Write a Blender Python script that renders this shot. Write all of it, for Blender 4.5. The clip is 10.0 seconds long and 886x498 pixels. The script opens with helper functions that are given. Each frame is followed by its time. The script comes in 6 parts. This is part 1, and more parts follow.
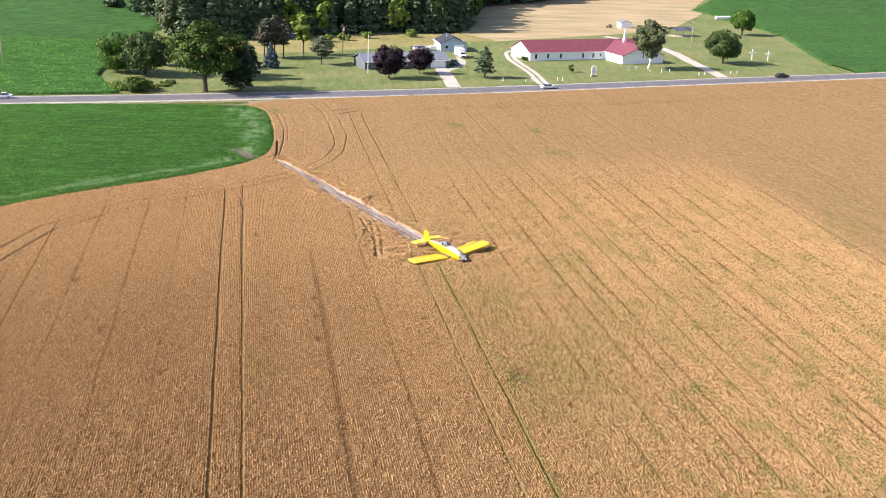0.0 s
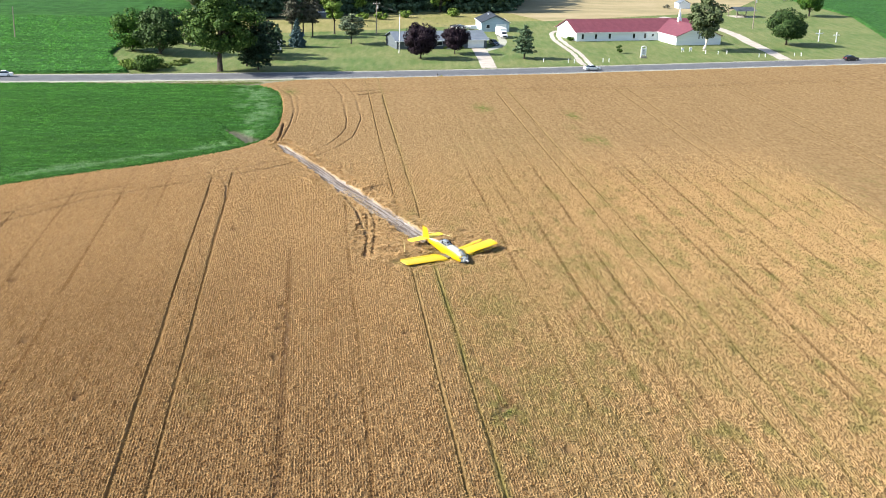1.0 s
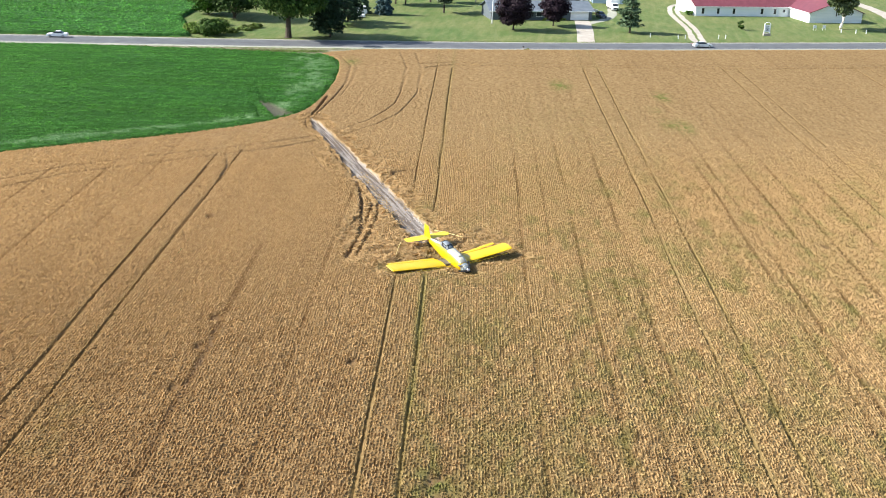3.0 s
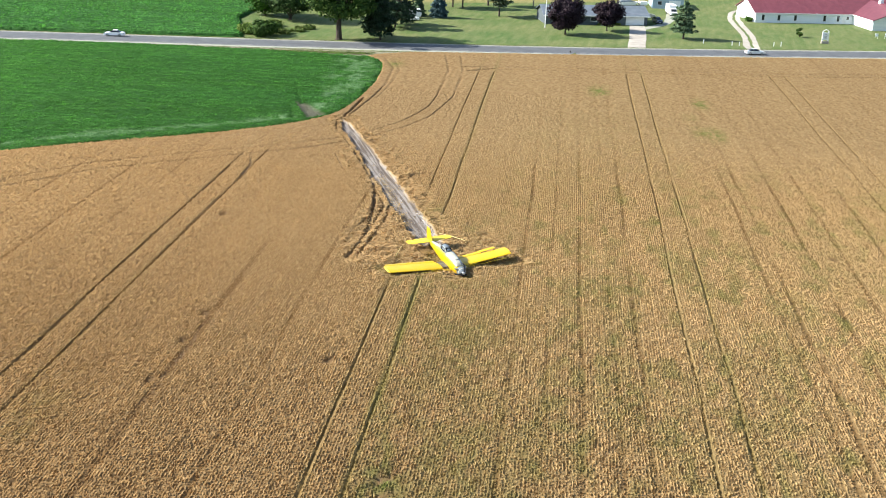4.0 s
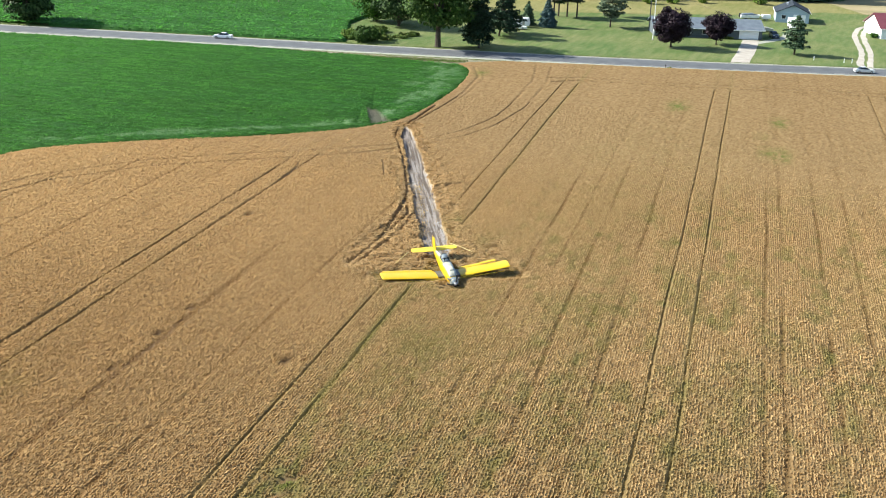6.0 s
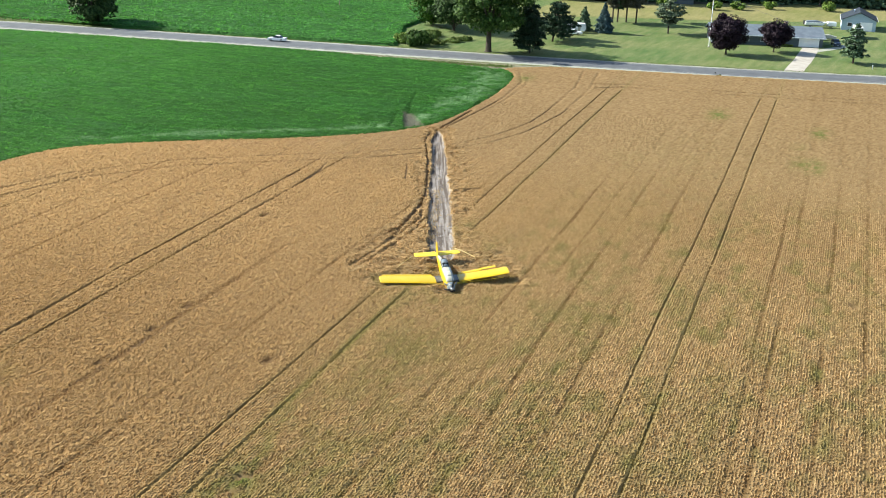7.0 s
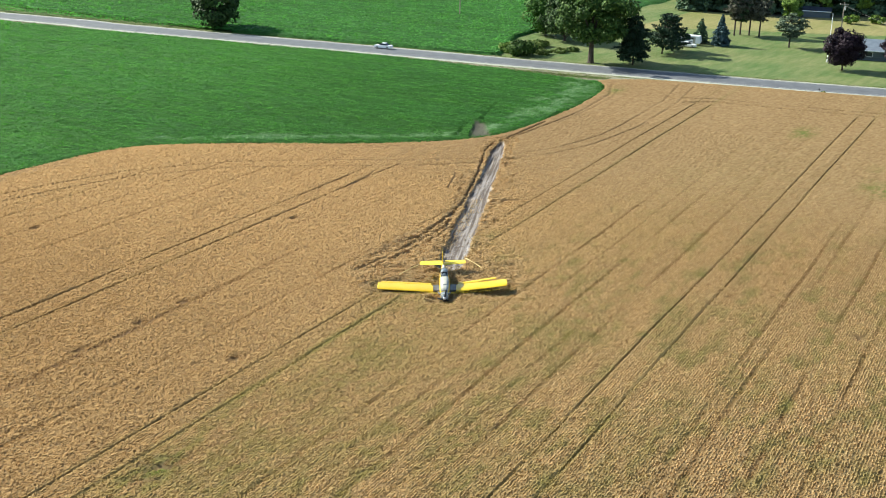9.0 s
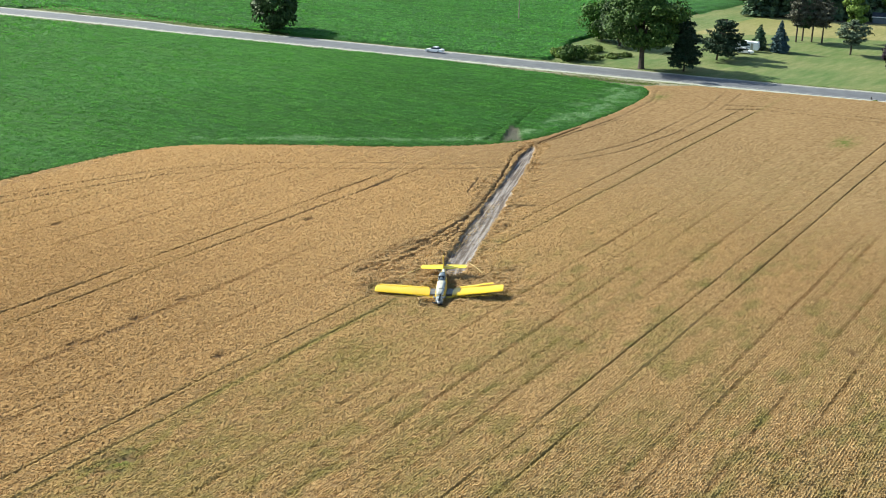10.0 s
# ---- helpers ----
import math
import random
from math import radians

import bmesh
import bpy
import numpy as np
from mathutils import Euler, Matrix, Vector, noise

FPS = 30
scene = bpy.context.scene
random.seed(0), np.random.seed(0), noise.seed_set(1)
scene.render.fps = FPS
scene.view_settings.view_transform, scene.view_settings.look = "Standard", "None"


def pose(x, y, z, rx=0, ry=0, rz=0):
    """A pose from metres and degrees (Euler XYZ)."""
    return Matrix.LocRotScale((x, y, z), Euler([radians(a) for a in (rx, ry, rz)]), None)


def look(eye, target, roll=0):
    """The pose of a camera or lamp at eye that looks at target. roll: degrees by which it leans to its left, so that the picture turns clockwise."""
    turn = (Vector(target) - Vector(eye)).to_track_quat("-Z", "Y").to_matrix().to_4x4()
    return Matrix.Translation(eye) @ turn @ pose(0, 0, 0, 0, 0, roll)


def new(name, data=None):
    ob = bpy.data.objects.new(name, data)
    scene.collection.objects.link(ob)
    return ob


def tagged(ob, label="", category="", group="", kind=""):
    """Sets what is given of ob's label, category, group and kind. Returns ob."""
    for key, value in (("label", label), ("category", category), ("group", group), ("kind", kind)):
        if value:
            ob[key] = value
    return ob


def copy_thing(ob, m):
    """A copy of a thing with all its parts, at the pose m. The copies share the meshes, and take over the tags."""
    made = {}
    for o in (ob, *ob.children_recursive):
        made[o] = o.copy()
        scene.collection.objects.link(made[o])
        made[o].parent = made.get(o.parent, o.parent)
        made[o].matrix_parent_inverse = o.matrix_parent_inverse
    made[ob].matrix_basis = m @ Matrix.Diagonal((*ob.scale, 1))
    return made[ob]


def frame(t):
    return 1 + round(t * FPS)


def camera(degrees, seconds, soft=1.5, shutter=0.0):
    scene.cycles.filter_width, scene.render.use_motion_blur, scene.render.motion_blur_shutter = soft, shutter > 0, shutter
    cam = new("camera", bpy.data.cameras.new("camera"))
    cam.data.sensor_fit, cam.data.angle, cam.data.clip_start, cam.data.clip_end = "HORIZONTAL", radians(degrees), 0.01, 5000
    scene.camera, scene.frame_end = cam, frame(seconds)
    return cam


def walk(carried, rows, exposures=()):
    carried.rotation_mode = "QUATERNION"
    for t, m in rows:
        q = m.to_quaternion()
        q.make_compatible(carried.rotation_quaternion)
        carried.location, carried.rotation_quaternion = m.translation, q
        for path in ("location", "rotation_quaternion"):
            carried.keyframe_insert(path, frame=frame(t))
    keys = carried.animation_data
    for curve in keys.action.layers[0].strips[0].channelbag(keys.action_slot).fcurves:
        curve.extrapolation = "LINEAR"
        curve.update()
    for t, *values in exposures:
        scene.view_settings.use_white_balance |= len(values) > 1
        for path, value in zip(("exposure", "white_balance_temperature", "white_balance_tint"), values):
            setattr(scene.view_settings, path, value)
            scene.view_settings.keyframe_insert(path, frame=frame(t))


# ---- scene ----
cam = camera(42.0, 10.0, soft=1.0)
PATH = [
    (0, (-31.38, -173.81, 55.94), (-14.79, -79.73, 26.38), 2.11),
    (0.5, (-23.76, -162.25, 52.98), (-10.31, -67.86, 22.84), 1.77),
    (1, (-18.39, -151.21, 50.47), (-7.31, -56.70, 19.71), 1.87),
    (1.5, (-13.08, -140.18, 47.93), (-4.72, -45.61, 16.50), 1.91),
    (2, (-7.84, -129.98, 45.67), (-2.64, -35.46, 13.41), 1.97),
    (2.3, (-5.13, -123.48, 44.14), (-1.79, -29.10, 11.26), 2.06),
    (2.5, (-3.18, -123.64, 44.37), (-1.29, -29.23, 11.46), 2.07),
    (4, (11.44, -124.79, 46.08), (2.49, -30.85, 12.98), 2.14),
    (4.5, (16.32, -124.29, 46.38), (3.79, -30.77, 13.26), 2.11),
    (5, (21.17, -124.13, 47.06), (5.09, -31.18, 13.86), 2.14),
    (5.5, (25.91, -123.33, 47.33), (6.30, -31.05, 14.17), 2.12),
    (7, (40.81, -120.36, 48.75), (10.40, -31.07, 15.54), 1.91),
    (7.5, (45.61, -118.63, 48.89), (11.65, -30.59, 15.77), 1.75),
    (8, (50.48, -116.62, 49.21), (12.94, -30.04, 16.11), 1.62),
    (8.5, (55.26, -114.69, 49.46), (14.25, -29.69, 16.39), 1.53),
    (9, (60.01, -112.39, 49.65), (15.53, -29.11, 16.69), 1.39),
    (9.5, (64.79, -109.96, 49.86), (17.00, -28.51, 16.97), 1.22),
    (10, (69.53, -107.42, 50.24), (18.41, -28.01, 17.37), 1.09),
]
walk(cam, [(t, look(eye, target, roll)) for t, eye, target, roll in PATH],
     exposures=[(0.0, 1.42, 6800, 27), (0.6, 1.42, 6500, 15), (1.5, 1.40, 6450, 11), (4.0, 1.33, 6420, 8), (10.0, 1.23, 6380, 3)])

# ---- sky and sun ----
SUN_ELEV, SUN_FROM = 33.0, 182.0          # degrees; the sun stands over the -x side
world = bpy.data.worlds.new("sky")
scene.world = world
world.use_nodes = True
_n = world.node_tree.nodes
_sky = _n.new("ShaderNodeTexSky")
_sky.sky_type = "NISHITA"
_sky.sun_disc = False
_sky.sun_elevation = radians(SUN_ELEV)
_sky.sun_rotation = radians(90 - SUN_FROM)
_n["Background"].inputs["Strength"].default_value = 0.10
world.node_tree.links.new(_sky.outputs[0], _n["Background"].inputs["Color"])
_sl = bpy.data.lights.new("sun", "SUN")
_sl.energy, _sl.angle, _sl.color = 5.0, radians(0.53), (1.0, 0.95, 0.86)
sun = new("sun", _sl)
sun.matrix_world = look((math.cos(radians(SUN_FROM)) * 100, math.sin(radians(SUN_FROM)) * 100, math.tan(radians(SUN_ELEV)) * 100), (0, 0, 0))

rng = np.random.default_rng(7)


# ---- small tools ----
def vnoise(x, y, seed=0):
    """Smooth value noise in 0..1 on arrays."""
    x, y = np.asarray(x, float), np.asarray(y, float)
    xi, yi = np.floor(x).astype(np.int64), np.floor(y).astype(np.int64)
    fx, fy = x - xi, y - yi
    fx, fy = fx * fx * (3 - 2 * fx), fy * fy * (3 - 2 * fy)

    def h(a, b):
        k = (a * 374761393 + b * 668265263 + seed * 1442695041) & 0x7FFFFFFF
        k = ((k ^ (k >> 13)) * 1274126177) & 0x7FFFFFFF
        return ((k ^ (k >> 16)) & 0xFFFF) / 65535.0
    return (h(xi, yi) * (1 - fx) + h(xi + 1, yi) * fx) * (1 - fy) + (h(xi, yi + 1) * (1 - fx) + h(xi + 1, yi + 1) * fx) * fy


def path_distance(x, y, pts):
    """Distance of points to a polyline, and the share of the way along it."""
    best, along = np.full(np.shape(x), 1e9), np.zeros(np.shape(x))
    n = len(pts) - 1
    for i in range(n):
        (ax, ay), (bx, by) = pts[i], pts[i + 1]
        dx, dy = bx - ax, by - ay
        s = np.clip(((x - ax) * dx + (y - ay) * dy) / (dx * dx + dy * dy), 0, 1)
        d = np.hypot(x - ax - s * dx, y - ay - s * dy)
        m = d < best
        best, along = np.where(m, d, best), np.where(m, (i + s) / n, along)
    return best, along


def inside(x, y, poly):
    r = np.zeros(np.shape(x), bool)
    for i in range(len(poly)):
        (ax, ay), (bx, by) = poly[i], poly[i - 1]
        if ay != by:
            r ^= ((ay > y) != (by > y)) & (x < (bx - ax) * (y - ay) / (by - ay) + ax)
    return r


def smooth_line(pts, step=3.0):
    """A Catmull-Rom curve through the points."""
    p = [Vector((a[0], a[1])) for a in pts]
    p = [2 * p[0] - p[1]] + p + [2 * p[-1] - p[-2]]
    out = []
    for i in range(1, len(p) - 2):
        n = max(1, int((p[i + 1] - p[i]).length / step))
        for k in range(n):
            t = k / n
            q = 0.5 * (2 * p[i] + (p[i + 1] - p[i - 1]) * t + (2 * p[i - 1] - 5 * p[i] + 4 * p[i + 1] - p[i + 2]) * t * t
                       + (3 * p[i] - p[i - 1] - 3 * p[i + 1] + p[i + 2]) * t ** 3)
            out.append((q.x, q.y))
    return out + [(p[-2].x, p[-2].y)]


def mesh_from(name, verts, faces, mat=None, flat=True):
    me = bpy.data.meshes.new(name)
    verts = np.asarray(verts, np.float32)
    if isinstance(faces, np.ndarray):
        k = faces.shape[1]
        me.vertices.add(len(verts))
        me.vertices.foreach_set("co", verts.ravel())
        me.loops.add(faces.size)
        me.loops.foreach_set("vertex_index", faces.ravel().astype(np.int32))
        me.polygons.add(len(faces))
        me.polygons.foreach_set("loop_start", np.arange(0, faces.size, k, dtype=np.int32))
        me.update(calc_edges=True)
    else:
        me.from_pydata(verts.tolist(), [], faces)
    if not flat:
        me.polygons.foreach_set("use_smooth", np.ones(len(me.polygons), bool))
    if mat:
        me.materials.append(mat)
    return me


def thing(name, m=None, label="", category="", group="", kind=""):
    """An empty at a thing's base that carries its parts."""
    ob = new(name)
    ob.empty_display_size = 0.3
    if m is not None:
        ob.matrix_world = m
    return tagged(ob, label, category, group, kind)


def part(name, me, material=None, parent=None, label="", m=None):
    """One mesh (or bmesh) as a part under a thing or a part."""
    if isinstance(me, bmesh.types.BMesh):
        bm, me = me, bpy.data.meshes.new(name)
        bm.normal_update()
        bm.to_mesh(me)
        bm.free()
    if material and not me.materials:
        me.materials.append(material)
    ob = new(name, me)
    ob.parent = parent
    if m is not None:
        ob.matrix_local = m
    if label:
        ob["label"] = label
    return ob


def add_box(bm, x0, x1, y0, y1, z0, z1, m=None, bevel=0.0):
    g = bmesh.ops.create_cube(bm, size=1.0)["verts"]
    bmesh.ops.scale(bm, vec=(x1 - x0, y1 - y0, z1 - z0), verts=g)
    bmesh.ops.translate(bm, vec=((x0 + x1) / 2, (y0 + y1) / 2, (z0 + z1) / 2), verts=g)
    if bevel:
        e = list({e for v in g for e in v.link_edges})
        r = bmesh.ops.bevel(bm, geom=e, offset=bevel, segments=1, affect="EDGES")
        g = list({v for f in r["faces"] for v in f.verts} | {v for v in g if v.is_valid})
    if m is not None:
        bmesh.ops.transform(bm, matrix=m, verts=g)
    return bm


def box(x0, x1, y0, y1, z0, z1, m=None, bevel=0.0):
    return add_box(bmesh.new(), x0, x1, y0, y1, z0, z1, m, bevel)


def tube(pts, radii, sides=8, closed=True, bm=None):
    """A round bar through points with a radius at each."""
    bm = bm or bmesh.new()
    pts = [Vector(p) for p in pts]
    rings = []
    for i, p in enumerate(pts):
        d = (pts[min(i + 1, len(pts) - 1)] - pts[max(i - 1, 0)]).normalized()
        u = d.orthogonal().normalized() if abs(d.z) > 0.99 else d.cross(Vector((0, 0, 1))).normalized()
        w = d.cross(u)
        r = radii[i] if hasattr(radii, "__len__") else radii
        rings.append([bm.verts.new(p + r * (math.cos(a) * u + math.sin(a) * w)) for a in (2 * math.pi * k / sides for k in range(sides))])
    for a, b in zip(rings, rings[1:]):
        for k in range(sides):
            bm.faces.new((a[k], a[(k + 1) % sides], b[(k + 1) % sides], b[k]))
    if closed:
        bm.faces.new(rings[0][::-1])
        bm.faces.new(rings[-1])
    return bm


def quads_at(centres, normals, size, ratio=1.0):
    """Small leaf sprays: one bent quad at each centre."""
    n = len(centres)
    nrm = normals / np.maximum(np.linalg.norm(normals, axis=1, keepdims=True), 1e-6)
    ref = rng.normal(size=(n, 3))
    u = np.cross(nrm, ref)
    u /= np.maximum(np.linalg.norm(u, axis=1, keepdims=True), 1e-6)
    v = np.cross(nrm, u)
    s = (size * (0.6 + 0.8 * rng.random(n)))[:, None]
    a, b = u * s, v * s * ratio
    bend = nrm * s * 0.35
    vs = np.stack([centres - a * 0.9 - bend, centres - b, centres + a - bend * 0.6, centres + b * 0.9], 1).reshape(-1, 3)
    f = np.arange(4 * n).reshape(n, 4)
    return vs, f


# ---- materials ----
def base_mat(name):
    m = bpy.data.materials.new(name)
    m.use_nodes = True
    return m, m.node_tree.nodes, m.node_tree.links, m.node_tree.nodes["Principled BSDF"]


def surface(name, cols, scale=2.0, rough=0.8, bump=0.0, stretch=(1, 1, 1), fine=0.25, metal=0.0, island=0.0, spec=0.5, world_space=False, distance=0.05):
    """Colour drifting between cols by noise at two scales, with a little relief."""
    m, n, l, b = base_mat(name)
    if world_space:
        src = n.new("ShaderNodeNewGeometry").outputs["Position"]
    else:
        src = n.new("ShaderNodeTexCoord").outputs["Object"]
    mp = n.new("ShaderNodeMapping")
    mp.inputs["Scale"].default_value = stretch
    l.new(src, mp.inputs["Vector"])
    a = n.new("ShaderNodeTexNoise")
    a.inputs["Scale"].default_value, a.inputs["Detail"].default_value = scale, 5
    c = n.new("ShaderNodeTexNoise")
    c.inputs["Scale"].default_value, c.inputs["Detail"].default_value = scale * 9, 4
    l.new(mp.outputs[0], a.inputs["Vector"])
    l.new(mp.outputs[0], c.inputs["Vector"])
    mix = n.new("ShaderNodeMix")
    mix.inputs["Factor"].default_value = fine
    l.new(a.outputs["Fac"], mix.inputs[2])
    l.new(c.outputs["Fac"], mix.inputs[3])
    fac = mix.outputs[0]
    if island:
        g = n.new("ShaderNodeNewGeometry")
        mi = n.new("ShaderNodeMix")
        mi.inputs["Factor"].default_value = island
        l.new(fac, mi.inputs[2])
        l.new(g.outputs["Random Per Island"], mi.inputs[3])
        fac = mi.outputs[0]
    r = n.new("ShaderNodeValToRGB")
    lo, hi = (0.1, 0.9) if island else (0.32, 0.68)
    e = r.color_ramp.elements
    e[0].position, e[1].position = lo, hi
    e[0].color, e[1].color = (*cols[0], 1), (*cols[-1], 1)
    for i, q in enumerate(cols[1:-1], 1):
        k = e.new(lo + (hi - lo) * i / (len(cols) - 1))
        k.color = (*q, 1)
    l.new(fac, r.inputs[0])
    l.new(r.outputs[0], b.inputs["Base Color"])
    b.inputs["Roughness"].default_value, b.inputs["Metallic"].default_value = rough, metal
    b.inputs["Specular IOR Level"].default_value = spec
    if bump:
        bu = n.new("ShaderNodeBump")
        bu.inputs["Strength"].default_value, bu.inputs["Distance"].default_value = bump, distance
        l.new(c.outputs["Fac"], bu.inputs["Height"])
        l.new(bu.outputs[0], b.inputs["Normal"])
    return m


def leaf_mat(name, cols, rough=0.6):
    m = surface(name, cols, 0.6, rough, 0.0, fine=0.5, island=0.55, spec=0.10)
    return m


M_ASPHALT = surface("asphalt", [(0.058, 0.062, 0.07), (0.078, 0.083, 0.091), (0.10, 0.105, 0.112)], 0.35, 0.85, 0.2, world_space=True)
M_GRAVEL = surface("gravel", [(0.20, 0.21, 0.165), (0.28, 0.285, 0.23), (0.36, 0.36, 0.30)], 0.6, 0.95, 0.5, world_space=True, fine=0.5)
M_CONCRETE = surface("concrete", [(0.28, 0.25, 0.215), (0.35, 0.315, 0.27), (0.42, 0.385, 0.335)], 0.4, 0.9, 0.2, world_space=True)
M_WHITE = surface("white_paint", [(0.74, 0.76, 0.78), (0.80, 0.81, 0.82)], 0.8, 0.55)
M_WHITE_SIDING = surface("white_siding", [(0.66, 0.72, 0.76), (0.74, 0.78, 0.81), (0.79, 0.82, 0.84)], 0.5, 0.6, 0.15, stretch=(0.3, 0.3, 6))
M_RED_ROOF = surface("red_metal_roof", [(0.115, 0.028, 0.036), (0.145, 0.037, 0.046), (0.175, 0.05, 0.06)], 0.25, 0.45, 0.1, stretch=(3, 3, 1))
M_GREY_ROOF = surface("grey_shingle", [(0.095, 0.115, 0.145), (0.125, 0.15, 0.18), (0.15, 0.18, 0.215)], 0.7, 0.9, 0.4, spec=0.15)
M_DARK_ROOF = surface("dark_shingle", [(0.02, 0.026, 0.036), (0.03, 0.038, 0.05), (0.042, 0.052, 0.066)], 0.7, 0.9, 0.4, spec=0.15)
M_GREY_WALL = surface("grey_siding", [(0.055, 0.07, 0.085), (0.075, 0.095, 0.11), (0.10, 0.12, 0.135)], 0.5, 0.7, 0.15, stretch=(0.3, 0.3, 6))
M_BLUE_WALL = surface("pale_blue_siding", [(0.29, 0.38, 0.46), (0.35, 0.44, 0.52)], 0.5, 0.65, 0.1, stretch=(0.3, 0.3, 6))
M_GLASS = surface("dark_glass", [(0.015, 0.02, 0.025), (0.03, 0.035, 0.04)], 0.5, 0.08)
M_BLACK = surface("black_paint", [(0.015, 0.015, 0.017), (0.03, 0.03, 0.032)], 2.0, 0.5)
M_RUBBER = surface("tyre_rubber", [(0.02, 0.02, 0.02), (0.035, 0.035, 0.035)], 4.0, 0.9)
M_WOOD = surface("weathered_wood", [(0.16, 0.13, 0.10), (0.24, 0.20, 0.16), (0.30, 0.26, 0.21)], 1.5, 0.9, 0.3, stretch=(4, 4, 0.6))
M_STEEL = surface("galvanised_steel", [(0.42, 0.43, 0.45), (0.55, 0.56, 0.58)], 2.0, 0.35, metal=0.8)
M_BARK = surface("bark", [(0.03, 0.022, 0.016), (0.05, 0.038, 0.028), (0.075, 0.06, 0.046)], 2.5, 0.95, 0.6, stretch=(3, 3, 0.7))
M_PALE_BARK = surface("pale_bark", [(0.32, 0.29, 0.25), (0.55, 0.52, 0.47), (0.66, 0.63, 0.58)], 2.0, 0.9, 0.3)
M_YELLOW = surface("yellow_aircraft_paint", [(0.46, 0.285, 0.0), (0.53, 0.34, 0.002), (0.58, 0.39, 0.010)], 0.5, 0.35, 0.05, fine=0.35)
M_DIRTY_YELLOW = surface("dusty_yellow_paint", [(0.60, 0.42, 0.05), (0.76, 0.56, 0.02), (0.80, 0.62, 0.08)], 1.2, 0.5, 0.1, fine=0.5)
M_PALE_YELLOW = surface("faded_yellow_paint", [(0.62, 0.50, 0.18), (0.74, 0.63, 0.28)], 1.2, 0.6)
M_AIR_WHITE = surface("white_aircraft_paint", [(0.27, 0.27, 0.21), (0.36, 0.355, 0.29), (0.45, 0.44, 0.37)], 0.9, 0.55, fine=0.4)
M_AIR_GREY = surface("grey_blue_aircraft_paint", [(0.075, 0.10, 0.125), (0.125, 0.155, 0.18), (0.20, 0.23, 0.255)], 0.9, 0.5, fine=0.4)
M_BARE_METAL = surface("bare_frame_metal", [(0.05, 0.05, 0.05), (0.12, 0.12, 0.12), (0.2, 0.2, 0.2)], 2.0, 0.5, metal=0.5)
M_POWDER = surface("white_powder", [(0.40, 0.36, 0.335), (0.52, 0.485, 0.46), (0.64, 0.61, 0.59)], 1.2, 0.95, 0.4, fine=0.5)
M_STRAW = surface("loose_straw", [(0.28, 0.18, 0.07), (0.40, 0.27, 0.11), (0.52, 0.37, 0.17)], 2.0, 0.9, island=0.6)

L_OAK = leaf_mat("oak_leaves", [(0.014, 0.038, 0.006), (0.034, 0.072, 0.012), (0.085, 0.135, 0.028)])
L_DARK = leaf_mat("dark_green_leaves", [(0.010, 0.026, 0.008), (0.028, 0.058, 0.016), (0.075, 0.12, 0.035)])
L_MID = leaf_mat("green_leaves", [(0.014, 0.042, 0.005), (0.038, 0.095, 0.012), (0.095, 0.18, 0.028)])
L_LIGHT = leaf_mat("light_green_leaves", [(0.07, 0.12, 0.02), (0.12, 0.19, 0.03), (0.19, 0.26, 0.06)])
L_SILVER = leaf_mat("grey_green_leaves", [(0.035, 0.055, 0.022), (0.075, 0.10, 0.045), (0.15, 0.18, 0.09)])
L_PURPLE = leaf_mat("purple_maple_leaves", [(0.008, 0.005, 0.008), (0.017, 0.010, 0.016), (0.036, 0.022, 0.030)])
L_FIR = leaf_mat("dark_fir_needles", [(0.008, 0.020, 0.011), (0.020, 0.042, 0.021), (0.05, 0.085, 0.042)])
L_PINE = leaf_mat("pine_needles", [(0.032, 0.062, 0.034), (0.075, 0.125, 0.066), (0.14, 0.20, 0.11)])
L_BLUE = leaf_mat("blue_spruce_needles", [(0.03, 0.06, 0.06), (0.06, 0.105, 0.11), (0.11, 0.17, 0.18)])
L_BROWN = leaf_mat("browning_pine_needles", [(0.055, 0.055, 0.038), (0.11, 0.108, 0.075), (0.19, 0.18, 0.13)])
L_WEED = leaf_mat("roadside_weeds", [(0.05, 0.08, 0.015), (0.10, 0.15, 0.03), (0.19, 0.21, 0.065)])

# ---- the plan ----
ROAD = smooth_line([(-1500, -60), (-700, 55), (-240, 121), (-172, 128.5), (-97, 138.6), (-57, 143.6), (0, 152.6), (44, 161.9), (110, 178.8), (177, 195.6), (207, 203.2), (420, 257), (1500, 530)], 6.0)
SOY_EDGE = smooth_line([(-99, -300), (-90, -160), (-82, -20), (-80, 0), (-79.3, 12), (-77, 25), (-72, 33), (-60, 42.4), (-48, 50.1), (-38, 58.2), (-31, 65.6), (-27.3, 73), (-25.6, 84), (-25.2, 99), (-25.7, 114), (-27.6, 125), (-31.5, 130.5)], 2.0)
WHEAT_OUT = SOY_EDGE + [(-30, 133.5), (-22, 139.2), (0, 144.0), (44, 153.0), (110, 170.0), (207, 194.2), (420, 248), (420, -300)]
SOY_NEAR = SOY_EDGE + [(-37, 130.6), (-48, 131.2), (-62, 131.8), (-74, 132.0), (-97, 129.2), (-172, 119), (-240, 111.5), (-420, 86), (-420, -300)]
SOY_BEYOND = [(-66, 150.6), (-97, 146.2), (-172, 135.9), (-240, 128.5), (-700, 62.5), (-900, 560), (-70, 560), (-62, 330), (-75, 215), (-75, 180)]
SOY_RIGHT = [(176.4, 202.9), (221.3, 217.2), (463.1, 274.1), (1063.4, 393.9), (900, 900), (330, 800), (351.4, 603.1), (258.9, 518.1), (205.4, 421.9), (203.6, 311.8), (184.1, 241.4)]
